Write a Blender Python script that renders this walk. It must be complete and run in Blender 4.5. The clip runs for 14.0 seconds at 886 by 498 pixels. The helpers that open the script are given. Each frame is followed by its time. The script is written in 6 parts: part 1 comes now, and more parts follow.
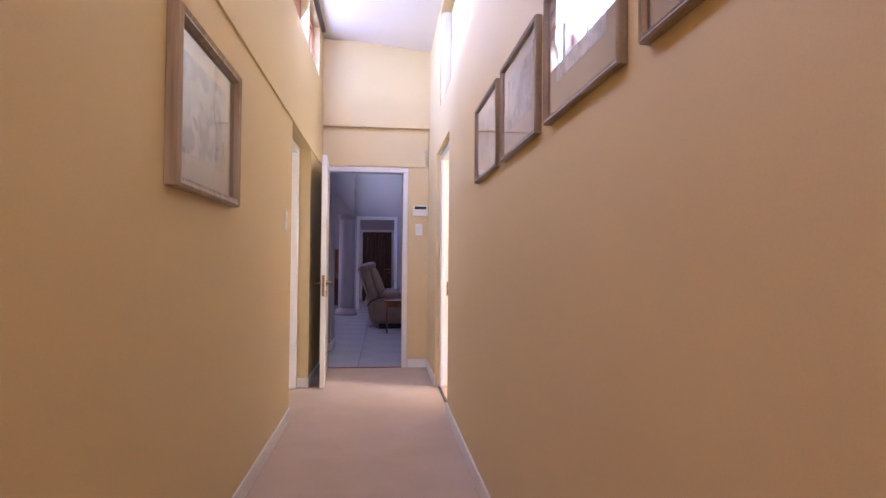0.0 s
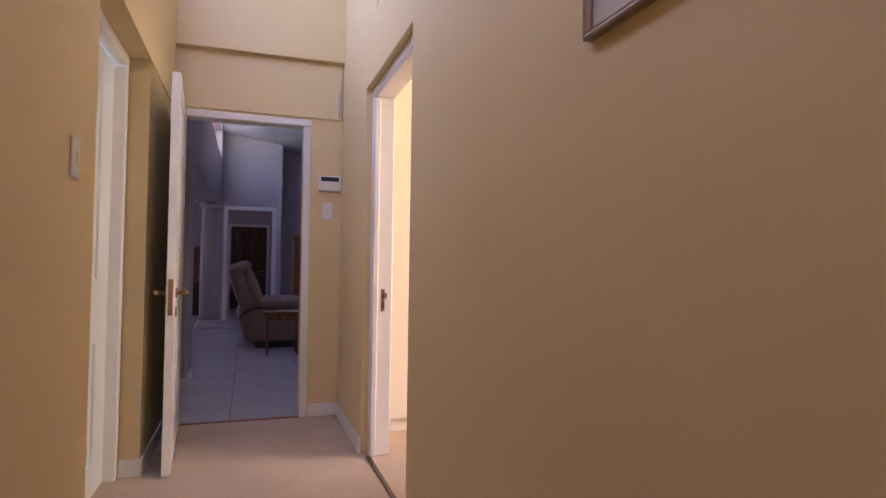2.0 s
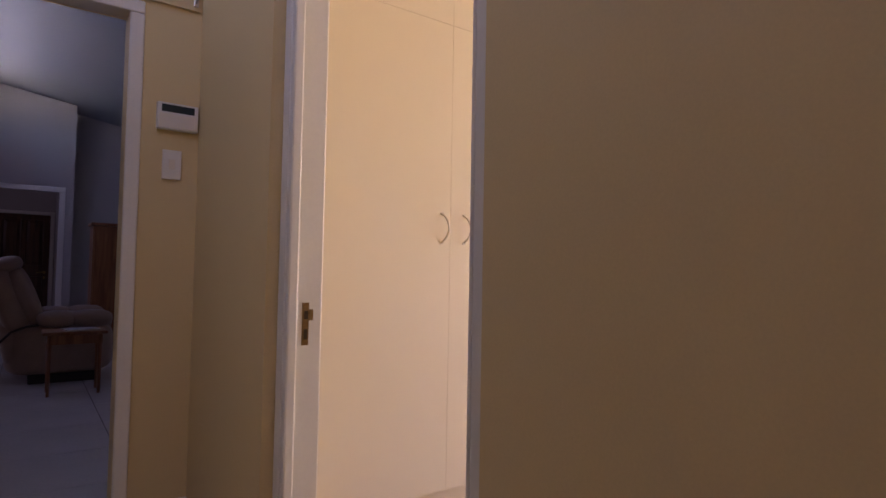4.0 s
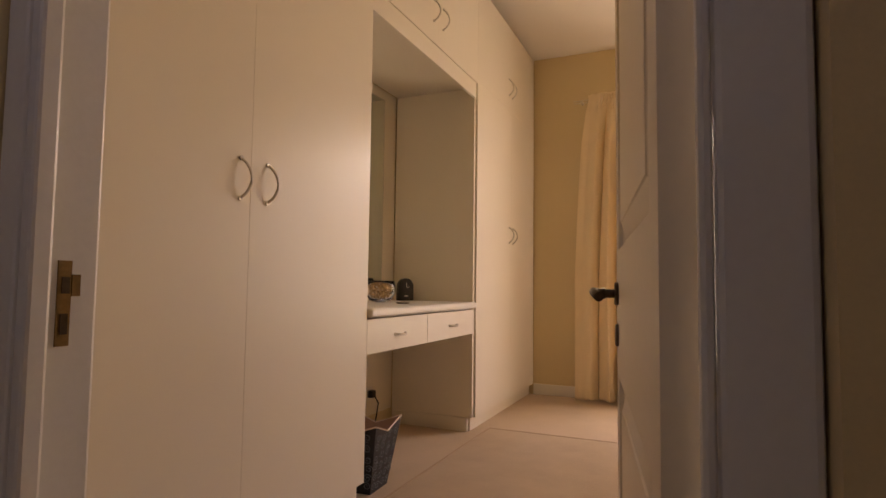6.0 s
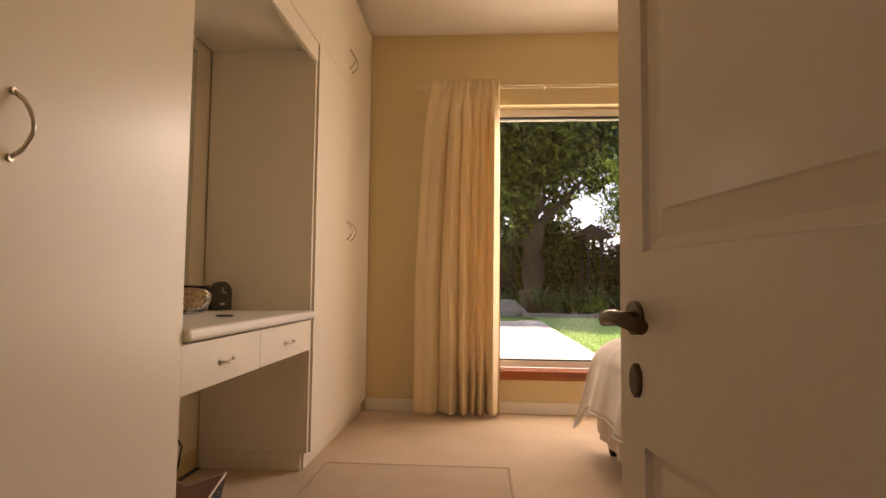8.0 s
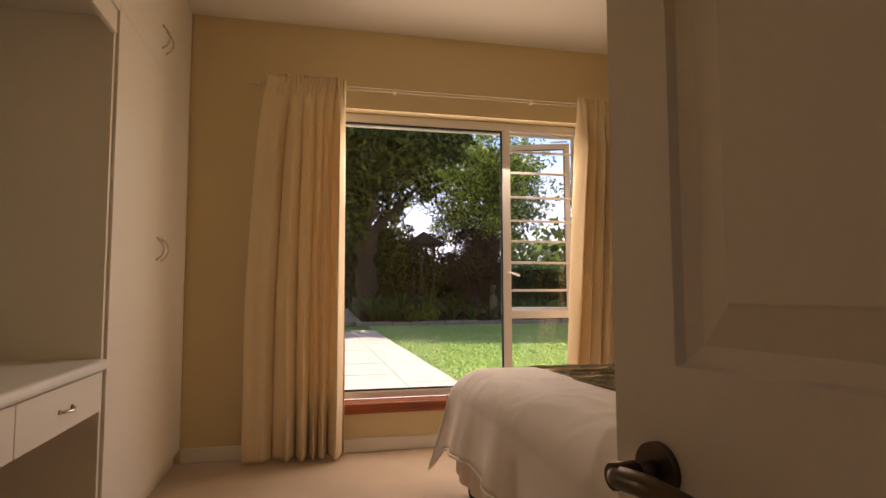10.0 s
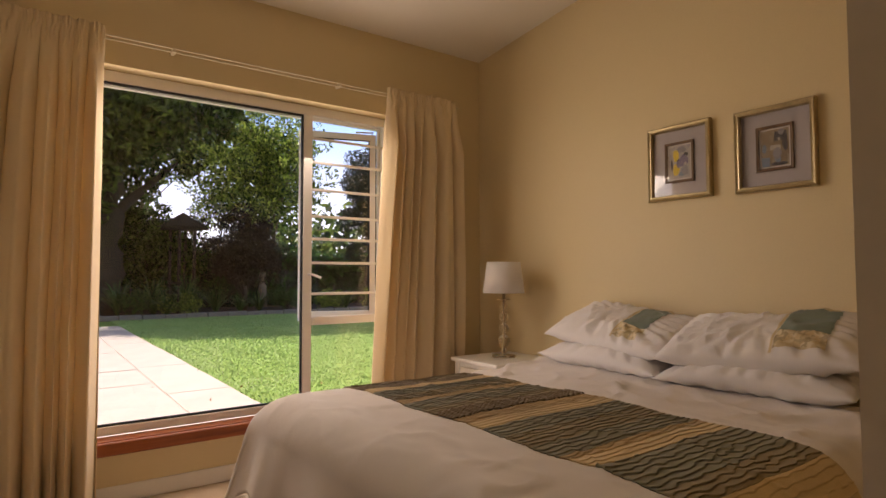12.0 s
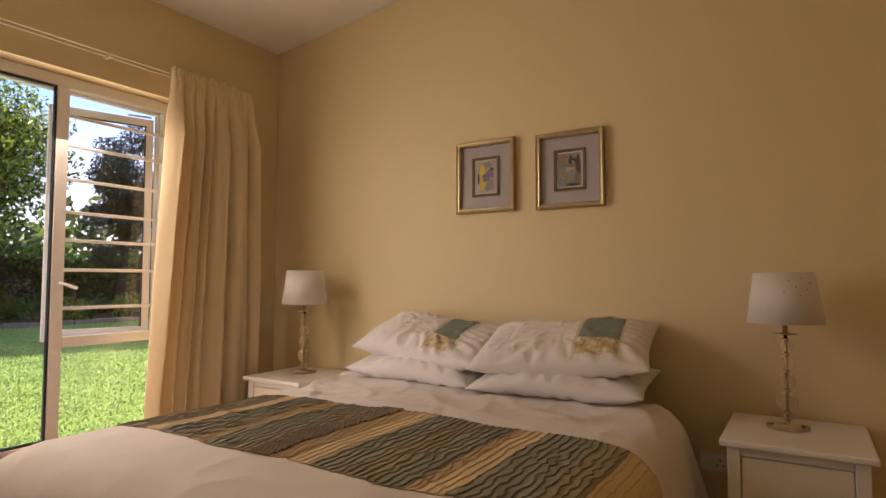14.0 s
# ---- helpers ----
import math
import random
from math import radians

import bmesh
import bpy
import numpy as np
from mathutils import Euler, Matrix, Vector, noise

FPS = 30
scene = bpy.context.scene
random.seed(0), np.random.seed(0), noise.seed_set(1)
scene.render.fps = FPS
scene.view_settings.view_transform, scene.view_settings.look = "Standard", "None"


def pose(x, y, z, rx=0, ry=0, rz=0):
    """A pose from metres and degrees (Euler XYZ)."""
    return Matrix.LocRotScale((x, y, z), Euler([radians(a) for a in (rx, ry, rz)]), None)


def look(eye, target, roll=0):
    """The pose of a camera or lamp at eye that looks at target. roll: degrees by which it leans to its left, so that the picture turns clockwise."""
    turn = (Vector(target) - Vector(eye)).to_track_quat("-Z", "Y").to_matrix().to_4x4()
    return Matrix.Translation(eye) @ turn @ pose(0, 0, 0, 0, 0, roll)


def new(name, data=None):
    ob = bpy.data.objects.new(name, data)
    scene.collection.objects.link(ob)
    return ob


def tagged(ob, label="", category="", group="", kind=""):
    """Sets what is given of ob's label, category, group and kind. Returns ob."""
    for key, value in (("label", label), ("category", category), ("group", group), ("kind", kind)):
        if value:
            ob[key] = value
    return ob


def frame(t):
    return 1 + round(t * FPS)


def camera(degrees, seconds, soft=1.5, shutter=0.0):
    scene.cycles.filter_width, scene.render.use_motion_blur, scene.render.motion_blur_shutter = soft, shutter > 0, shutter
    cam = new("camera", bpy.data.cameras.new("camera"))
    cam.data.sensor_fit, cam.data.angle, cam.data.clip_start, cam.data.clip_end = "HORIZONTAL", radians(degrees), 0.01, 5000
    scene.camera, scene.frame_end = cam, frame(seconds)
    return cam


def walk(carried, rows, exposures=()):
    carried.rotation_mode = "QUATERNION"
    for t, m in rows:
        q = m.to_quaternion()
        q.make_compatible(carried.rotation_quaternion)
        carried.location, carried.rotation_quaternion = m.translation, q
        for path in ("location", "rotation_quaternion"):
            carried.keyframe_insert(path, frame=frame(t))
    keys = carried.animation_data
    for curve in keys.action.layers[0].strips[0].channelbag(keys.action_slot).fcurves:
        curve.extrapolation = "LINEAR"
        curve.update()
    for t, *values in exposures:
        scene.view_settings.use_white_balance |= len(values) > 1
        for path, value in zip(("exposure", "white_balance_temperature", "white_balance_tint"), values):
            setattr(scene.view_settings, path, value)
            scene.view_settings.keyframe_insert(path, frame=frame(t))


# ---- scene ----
cam = camera(75.1, 14.0)

EXPOSURES = [(0.0, 4.33, 5650, 27), (1.0, 3.95, 5850, 28), (2.0, 3.56, 6050, 29), (3.5, 2.82, 6150, 28), (5.9, 1.42, 7250, 26), (6.5, 1.52, 7450, 24), (8.2, 1.44, 7450, 23), (10.4, 0.66, 7050, 23), (11.6, 0.58, 6900, 22), (12.5, 0.82, 6800, 21), (13.2, 1.10, 6800, 21), (14.0, 0.88, 6750, 21)]

PATH = [
    (0, (0.042, 0.713, 1.102), (0.251, 2.701, 1.147), 0.5),
    (0.5, (0.0, 1.192, 1.105), (0.338, 3.163, 1.152), 0.6),
    (1, (-0.03, 1.697, 1.108), (0.397, 3.65, 1.167), 0.5),
    (1.5, (-0.075, 2.167, 1.077), (0.454, 4.095, 1.138), 0.6),
    (2, (-0.097, 2.616, 1.063), (0.54, 4.51, 1.122), 0.8),
    (2.5, (-0.101, 3.044, 1.052), (0.575, 4.926, 1.116), 0.8),
    (3, (-0.08, 3.49, 1.037), (0.718, 5.322, 1.111), 1.1),
    (3.5, (-0.061, 3.879, 1.035), (0.912, 5.624, 1.11), 1.1),
    (6, (0.074, 4.964, 0.898), (1.901, 5.767, 1.023), 0.7),
    (6.5, (0.146, 5.074, 0.871), (2.049, 5.675, 1.003), 0.6),
    (7, (0.262, 5.21, 0.882), (2.203, 5.674, 1.007), 0.6),
    (7.5, (0.399, 5.305, 0.894), (2.369, 5.628, 1.016), 0.6),
    (8, (0.553, 5.369, 0.93), (2.544, 5.503, 1.056), 0.6),
    (10.5, (1.063, 5.497, 1.070), (2.971, 4.897, 1.209), -0.3),
    (11, (1.183, 5.543, 1.096), (3.02, 4.763, 1.218), -0.3),
    (11.5, (1.301, 5.547, 1.161), (3.036, 4.556, 1.254), -0.1),
    (12, (1.391, 5.537, 1.177), (3.011, 4.368, 1.267), -0.1),
    (12.5, (1.497, 5.567, 1.181), (2.998, 4.249, 1.278), -0.1),
    (13, (1.557, 5.533, 1.195), (2.938, 4.089, 1.293), 0.1),
    (13.5, (1.616, 5.54, 1.205), (2.831, 3.954, 1.305), -0.1),
    (14, (1.643, 5.541, 1.2), (2.704, 3.85, 1.31), 0.0),
]
walk(cam, [(t, look(eye, target, roll)) for t, eye, target, roll in PATH], EXPOSURES)

# ---- world, sun and large lights ----
SUN_EL, SUN_AZ = 54.0, 26.0      # degrees above the horizon; degrees east of north (+y)
world = bpy.data.worlds.new("world")
scene.world = world
world.use_nodes = True
wn = world.node_tree.nodes
sky = wn.new("ShaderNodeTexSky")
sky.sky_type, sky.sun_disc = "NISHITA", False
sky.sun_elevation, sky.sun_rotation = radians(SUN_EL), radians(SUN_AZ)
sky.dust_density, sky.air_density = 2.0, 1.0
world.node_tree.links.new(sky.outputs[0], wn["Background"].inputs[0])
wn["Background"].inputs[1].default_value = 0.15
sun_data = bpy.data.lights.new("sun", "SUN")
sun_data.energy, sun_data.angle, sun_data.color = 5.0, radians(0.5), (1.0, 0.94, 0.84)
sun = new("sun", sun_data)
se, sa = radians(SUN_EL), radians(SUN_AZ)
sun.matrix_world = look((6, 10, 12), Vector((6, 10, 12)) - Vector((math.sin(sa) * math.cos(se), math.cos(sa) * math.cos(se), math.sin(se))))


def area(name, eye, target, w, h, watts, colour):
    d = bpy.data.lights.new(name, "AREA")
    d.shape, d.size, d.size_y, d.energy, d.color = "RECTANGLE", w, h, watts, colour
    ob = new(name, d)
    ob.matrix_world = look(eye, target)
    return ob


area("bedroom_window_light", (4.925, 4.52, 1.30), (0, 4.52, 1.30), 1.95, 1.85, 14.5, (1.0, 0.845, 0.66))
area("bedroom_high_sky_light", (4.84, 4.46, 2.05), (4.10, 4.46, 1.20), 1.25, 0.30, 5.5, (1.0, 0.86, 0.68))
area("corridor_clerestory_light", (-0.60, 5.45, 3.14), (0.40, 5.75, 2.45), 1.8, 0.42, 1.9, (0.46, 0.56, 1.0))
# added warm fill at the unseen south end; that wall has no window
area("corridor_end_fill_light", (0.25, -2.35, 1.5), (-0.4, 2.5, 1.3), 0.6, 1.5, 1.15, (1.0, 0.71, 0.48))
area("corridor_near_clerestory_light", (-0.60, 2.25, 3.14), (0.52, 2.25, 2.2), 3.4, 0.42, 1.45, (0.74, 0.70, 0.90))
area("living_clerestory_light", (-0.605, 11.1, 3.23), (0.5, 11.1, 2.4), 4.2, 0.48, 1.7, (0.46, 0.50, 1.0))
area("dining_window_light", (-4.4, 13.4, 1.4), (0, 13.4, 1.0), 5.0, 1.4, 2.3, (0.78, 0.70, 1.0))
# added fill from the unseen east side, before a windowless wall
area("living_east_fill_light", (3.3, 9.6, 1.5), (0, 9.6, 0.6), 2.4, 1.5, 0.32, (0.80, 0.74, 1.0))


# ---- mesh helpers ----
def vbox(bm, x0, y0, z0, x1, y1, z1, bevel=0.0, seg=2):
    vs = [bm.verts.new((x, y, z)) for z in (z0, z1) for y in (y0, y1) for x in (x0, x1)]
    fs = [bm.faces.new([vs[i] for i in f]) for f in
          ((0, 2, 3, 1), (4, 5, 7, 6), (0, 1, 5, 4), (2, 6, 7, 3), (0, 4, 6, 2), (1, 3, 7, 5))]
    if bevel > 0:
        es = list({e for f in fs for e in f.edges})
        bmesh.ops.bevel(bm, geom=es, offset=bevel, segments=seg, affect="EDGES", profile=0.5)


def box(x0, y0, z0, x1, y1, z1, bevel=0.0, seg=2):
    bm = bmesh.new()
    vbox(bm, x0, y0, z0, x1, y1, z1, bevel, seg)
    return bm


def boxes(*rows, bevel=0.0):
    bm = bmesh.new()
    for r in rows:
        vbox(bm, *r, bevel=bevel)
    return bm


def lathe(profile, n=24, bm=None, at=(0, 0, 0), smooth=True):
    """A turned shape: profile is rows of (radius, z) from bottom to top."""
    bm = bm or bmesh.new()
    rings = []
    for r, z in profile:
        rings.append([bm.verts.new((at[0] + r * math.cos(2 * math.pi * i / n), at[1] + r * math.sin(2 * math.pi * i / n), at[2] + z)) for i in range(n)])
    for a, b in zip(rings, rings[1:]):
        for i in range(n):
            f = bm.faces.new((a[i], a[(i + 1) % n], b[(i + 1) % n], b[i]))
            f.smooth = smooth
    for ring, flip in ((rings[0], True), (rings[-1], False)):
        if (Vector(ring[0].co) - Vector(ring[n // 2].co)).length > 1e-5:
            bm.faces.new(ring[::-1] if flip else ring)
    return bm


def tube(points, r, n=10, bm=None, r_end=None):
    """A round bar along the points, its radius going from r to r_end."""
    bm = bm or bmesh.new()
    pts = [Vector(p) for p in points]
    rings = []
    for i, p in enumerate(pts):
        d = (pts[min(i + 1, len(pts) - 1)] - pts[max(i - 1, 0)]).normalized()
        side = d.cross(Vector((0, 0, 1)))
        side = (side if side.length > 0.05 else d.cross(Vector((1, 0, 0)))).normalized()
        up = side.cross(d)
        rr = r if r_end is None else r + (r_end - r) * i / (len(pts) - 1)
        rings.append([bm.verts.new(p + side * rr * math.cos(2 * math.pi * k / n) + up * rr * math.sin(2 * math.pi * k / n)) for k in range(n)])
    for a, b in zip(rings, rings[1:]):
        for k in range(n):
            bm.faces.new((a[k], a[(k + 1) % n], b[(k + 1) % n], b[k])).smooth = True
    bm.faces.new(rings[0][::-1])
    bm.faces.new(rings[-1])
    return bm


def sheet(fn, nu, nv, bm=None, close_u=False):
    """A surface of nu by nv cells from fn(u, v), u and v from 0 to 1."""
    bm = bm or bmesh.new()
    cols = nu if close_u else nu + 1
    g = [[bm.verts.new(fn(i / nu, j / nv)) for i in range(cols)] for j in range(nv + 1)]
    for j in range(nv):
        for i in range(nu):
            k = (i + 1) % cols
            bm.faces.new((g[j][i], g[j][k], g[j + 1][k], g[j + 1][i])).smooth = True
    return bm


def finish(name, bm, material):
    bmesh.ops.recalc_face_normals(bm, faces=bm.faces)
    me = bpy.data.meshes.new(name)
    bm.to_mesh(me)
    bm.free()
    if material:
        me.materials.append(material)
    return me


def part(name, bm, material, parent, label=""):
    ob = new(name, finish(name, bm, material))
    ob.parent = parent
    return tagged(ob, label) if label else ob


def thing(name, at, label, category, group="", kind="", rz=0.0):
    ob = new(name)
    ob.empty_display_size = 0.1
    ob.matrix_basis = pose(*at, 0, 0, rz)
    return tagged(ob, label, category, group, kind)


def solid(name, bm, material, label="", category="", group="", kind="structure", at=(0, 0, 0), rz=0.0):
    ob = new(name, finish(name, bm, material))
    ob.matrix_basis = pose(*at, 0, 0, rz)
    return tagged(ob, label, category, group, kind)


def wall_cells(axis, p0, p1, u0, u1, z0, z1, holes=()):
    """A wall with openings: axis is the one it stands across; holes are (u0, u1, z0, z1)."""
    bm = bmesh.new()
    us = sorted({u0, u1, *[h[0] for h in holes], *[h[1] for h in holes]})
    zs = sorted({z0, z1, *[h[2] for h in holes], *[h[3] for h in holes]})
    solid_cell = {}
    for i in range(len(us) - 1):
        for j in range(len(zs) - 1):
            cu, cz = (us[i] + us[i + 1]) / 2, (zs[j] + zs[j + 1]) / 2
            solid_cell[i, j] = not any(h[0] < cu < h[1] and h[2] < cz < h[3] for h in holes)
    verts = {}

    def v(p, u, z):
        k = (p, u, z)
        if k not in verts:
            verts[k] = bm.verts.new((p, u, z) if axis == "x" else (u, p, z))
        return verts[k]

    for (i, j), on in solid_cell.items():
        if not on:
            continue
        a, b, c, d = us[i], us[i + 1], zs[j], zs[j + 1]
        for p in (p0, p1):
            bm.faces.new((v(p, a, c), v(p, b, c), v(p, b, d), v(p, a, d)))
        for di, dj, e in ((-1, 0, ((a, c), (a, d))), (1, 0, ((b, c), (b, d))), (0, -1, ((a, c), (b, c))), (0, 1, ((a, d), (b, d)))):
            if not solid_cell.get((i + di, j + dj), False):
                (ua, za), (ub, zb) = e
                bm.faces.new((v(p0, ua, za), v(p0, ub, zb), v(p1, ub, zb), v(p1, ua, za)))
    return bm


# ---- materials ----
def material(name, colour, rough=0.6, metal=0.0, var=0.06, scale=6.0, fine=120.0, bump=0.05, depth=0.002, spec=0.5, stain=None, extra=None):
    """A surface with broad and fine variation of tone, and fine relief."""
    m = bpy.data.materials.new(name)
    m.use_nodes = True
    nt = m.node_tree
    n, l = nt.nodes, nt.links
    b = n["Principled BSDF"]
    tc = n.new("ShaderNodeTexCoord")
    big = n.new("ShaderNodeTexNoise")
    big.inputs["Scale"].default_value, big.inputs["Detail"].default_value = scale, 5
    small = n.new("ShaderNodeTexNoise")
    small.inputs["Scale"].default_value, small.inputs["Detail"].default_value = fine, 3
    l.new(tc.outputs["Object"], big.inputs["Vector"])
    l.new(tc.outputs["Object"], small.inputs["Vector"])
    add = n.new("ShaderNodeMath")
    add.operation = "ADD"
    l.new(big.outputs["Fac"], add.inputs[0])
    l.new(small.outputs["Fac"], add.inputs[1])
    ramp = n.new("ShaderNodeMapRange")
    ramp.inputs["From Min"].default_value, ramp.inputs["From Max"].default_value = 0.6, 1.4
    l.new(add.outputs[0], ramp.inputs["Value"])
    mix = n.new("ShaderNodeMix")
    mix.data_type = "RGBA"
    lo = stain or tuple(c * (1 - var) for c in colour)
    hi = tuple(min(1, c * (1 + var)) for c in colour)
    mix.inputs["A"].default_value, mix.inputs["B"].default_value = (*lo, 1), (*hi, 1)
    l.new(ramp.outputs[0], mix.inputs["Factor"])
    l.new(mix.outputs["Result"], b.inputs["Base Color"])
    rr = n.new("ShaderNodeMapRange")
    rr.inputs["To Min"].default_value, rr.inputs["To Max"].default_value = max(0, rough - 0.07), min(1, rough + 0.07)
    l.new(big.outputs["Fac"], rr.inputs["Value"])
    l.new(rr.outputs[0], b.inputs["Roughness"])
    b.inputs["Metallic"].default_value = metal
    b.inputs["Specular IOR Level"].default_value = spec
    if bump:
        bp = n.new("ShaderNodeBump")
        bp.inputs["Strength"].default_value, bp.inputs["Distance"].default_value = bump, depth
        l.new(small.outputs["Fac"], bp.inputs["Height"])
        l.new(bp.outputs[0], b.inputs["Normal"])
    if extra:
        extra(nt, b)
    return m


def wood(name, dark, light, scale=9.0, rough=0.35, axis=0, stretch=12.0):
    m = bpy.data.materials.new(name)
    m.use_nodes = True
    n, l = m.node_tree.nodes, m.node_tree.links
    b = n["Principled BSDF"]
    tc, mp = n.new("ShaderNodeTexCoord"), n.new("ShaderNodeMapping")
    sc = [stretch, stretch, stretch]
    sc[axis] = 1.0
    mp.inputs["Scale"].default_value = sc
    l.new(tc.outputs["Object"], mp.inputs["Vector"])
    nz = n.new("ShaderNodeTexNoise")
    nz.inputs["Scale"].default_value, nz.inputs["Detail"].default_value, nz.inputs["Distortion"].default_value = scale / 4, 8, 0.6
    l.new(mp.outputs[0], nz.inputs["Vector"])
    cr = n.new("ShaderNodeValToRGB")
    cr.color_ramp.elements[0].position, cr.color_ramp.elements[1].position = 0.3, 0.72
    cr.color_ramp.elements[0].color, cr.color_ramp.elements[1].color = (*dark, 1), (*light, 1)
    l.new(nz.outputs["Fac"], cr.inputs[0])
    l.new(cr.outputs[0], b.inputs["Base Color"])
    b.inputs["Roughness"].default_value = rough
    bp = n.new("ShaderNodeBump")
    bp.inputs["Strength"].default_value, bp.inputs["Distance"].default_value = 0.1, 0.001
    l.new(nz.outputs["Fac"], bp.inputs["Height"])
    l.new(bp.outputs[0], b.inputs["Normal"])
    return m


def glass_mat(name, tint=(1, 1, 1), rough=0.0, ior=1.45):
    m = bpy.data.materials.new(name)
    m.use_nodes = True
    b = m.node_tree.nodes["Principled BSDF"]
    b.inputs["Base Color"].default_value = (*tint, 1)
    b.inputs["Transmission Weight"].default_value, b.inputs["Roughness"].default_value, b.inputs["IOR"].default_value = 1.0, rough, ior
    return m


M_WALL = material("cream_wall_paint", (0.725, 0.59, 0.345), 0.62, var=0.04, scale=1.2, fine=260, bump=0.12, depth=0.0015)
M_HALL = material("cream_corridor_paint", (0.74, 0.580, 0.30), 0.60, var=0.04, scale=1.1, fine=240, bump=0.12, depth=0.0015)
M_CEIL = material("white_ceiling_paint", (0.84, 0.79, 0.70), 0.8, var=0.03, scale=1.0, fine=200, bump=0.08)
M_TRIM = material("white_gloss_paint", (0.80, 0.77, 0.71), 0.32, var=0.03, scale=4, fine=90, bump=0.05)
M_DOOR = material("off_white_door_paint", (0.72, 0.64, 0.52), 0.36, var=0.03, scale=3, fine=70, bump=0.06)
M_CUPB = material("white_melamine", (0.80, 0.735, 0.62), 0.36, var=0.02, scale=2, fine=400, bump=0.03, depth=0.0005)
M_CARPET = material("beige_carpet", (0.585, 0.460, 0.340), 0.95, var=0.12, scale=3, fine=420, bump=0.7, depth=0.004, spec=0.1)
M_TILE = material("grey_floor_tile", (0.58, 0.57, 0.58), 0.22, var=0.07, scale=2.5, fine=60, bump=0.03)
M_GROUT = material("grey_grout", (0.16, 0.15, 0.15), 0.9)
M_SILL = wood("red_varnished_timber", (0.20, 0.045, 0.012), (0.42, 0.12, 0.03), axis=1)
M_BRASS = material("aged_brass", (0.30, 0.20, 0.09), 0.34, 1.0, var=0.2, scale=40)
M_BRONZE = material("dark_bronze", (0.10, 0.075, 0.05), 0.36, 0.85, var=0.25, scale=50)
M_NICKEL = material("satin_nickel", (0.62, 0.58, 0.52), 0.32, 1.0, var=0.08, scale=30)
M_ALU = material("white_powder_coated_aluminium", (0.88, 0.85, 0.83), 0.38, var=0.03, scale=10)
M_GLASS = glass_mat("window_glass")

# ---- the large structure ----
CX0, CX1 = -0.59, 0.52          # corridor walls
RX0, RX1 = 0.68, 4.85           # bedroom west and east walls
RY0, RY1 = 2.69, 6.80           # bedroom south and north walls
YE = 6.75                       # corridor end wall
WF = 6.222                      # wardrobe front


def roof_z(x):
    return 2.845 + 0.105 * (RX1 - x)


floor_bm = box(-0.86, -2.6, -0.10, 5.05, YE + 0.02, 0.0)
solid("floor", floor_bm, M_CARPET, "beige cut-pile carpet through corridor and bedroom", "floor")

bm = bmesh.new()
# xb runs past the wall as an unseen overhang that keeps sun out
xa, xb, ya, yb = -0.86, 5.90, -2.7, 6.94
vs = [bm.verts.new(c) for c in ((xa, ya, roof_z(xa)), (xb, ya, roof_z(xb)), (xb, yb, roof_z(xb)), (xa, yb, roof_z(xa)),
                                (xa, ya, 3.9), (xb, ya, 3.9), (xb, yb, 3.9), (xa, yb, 3.9))]
for f in ((0, 1, 2, 3), (4, 5, 6, 7), (0, 1, 5, 4), (1, 2, 6, 5), (2, 3, 7, 6), (3, 0, 4, 7)):
    bm.faces.new([vs[i] for i in f])
solid("ceiling", bm, M_CEIL, "sloping white plastered ceiling", "ceiling")

# corridor and bedroom walls
DOOR_Y0, DOOR_Y1 = 4.88, 5.86    # bedroom doorway in the east corridor wall
LD_Y0, LD_Y1 = 4.80, 5.832      # door recess in the west corridor wall
solid("wall_corridor_east", wall_cells("x", CX1, CX1 + 0.09, -2.5, YE, 0, 3.7, [(DOOR_Y0, DOOR_Y1, 0, 2.07), (-1.8, 5.62, 2.43, 3.24)]), M_HALL, "cream painted corridor wall with a doorway", "wall")
solid("wall_corridor_east_back", wall_cells("x", CX1 + 0.0905, RX0, -2.5, YE, 0, 3.7, [(DOOR_Y0, DOOR_Y1, 0, 2.07)]), M_HALL, "cream painted wall behind the corridor niche", "wall")
solid("wall_corridor_west", wall_cells("x", CX0 - 0.21, CX0, -2.5, YE, 0, 3.8, [(LD_Y0, LD_Y1, 0, 2.085), (0.5, 4.0, 2.90, 3.385), (4.08, 5.55, 2.90, 3.385), (5.63, 6.40, 2.90, 3.385)]),
      M_HALL, "cream painted corridor wall with high windows", "wall")
solid("wall_corridor_north", wall_cells("y", YE, YE + 0.12, -0.86, RX0, 0, 3.8, [(-0.53, 0.25, 0, 2.035)]), M_HALL, "cream painted end wall with a doorway", "wall")
solid("wall_corridor_south", box(-0.86, -2.62, 0, RX0, -2.5, 3.8), M_HALL, "cream painted corridor end wall", "wall")
solid("wall_bedroom_south", box(RX0, RY0 - 0.15, 0, 5.05, RY0, 3.6), M_WALL, "plain yellow-cream bedroom wall", "wall")
solid("wall_bedroom_north", box(RX0, RY1, 0, 5.05, RY1 + 0.14, 3.6), M_WALL, "plain yellow-cream bedroom wall", "wall")
WY0, WY1, WZ0, WZ1 = 3.44, 5.66, 0.262, 2.295
solid("wall_bedroom_east", wall_cells("x", RX1, 5.05, RY0, RY1, 0, 3.6, [(WY0, WY1, WZ0, WZ1)]), M_WALL, "yellow-cream bedroom wall round the garden window", "wall")


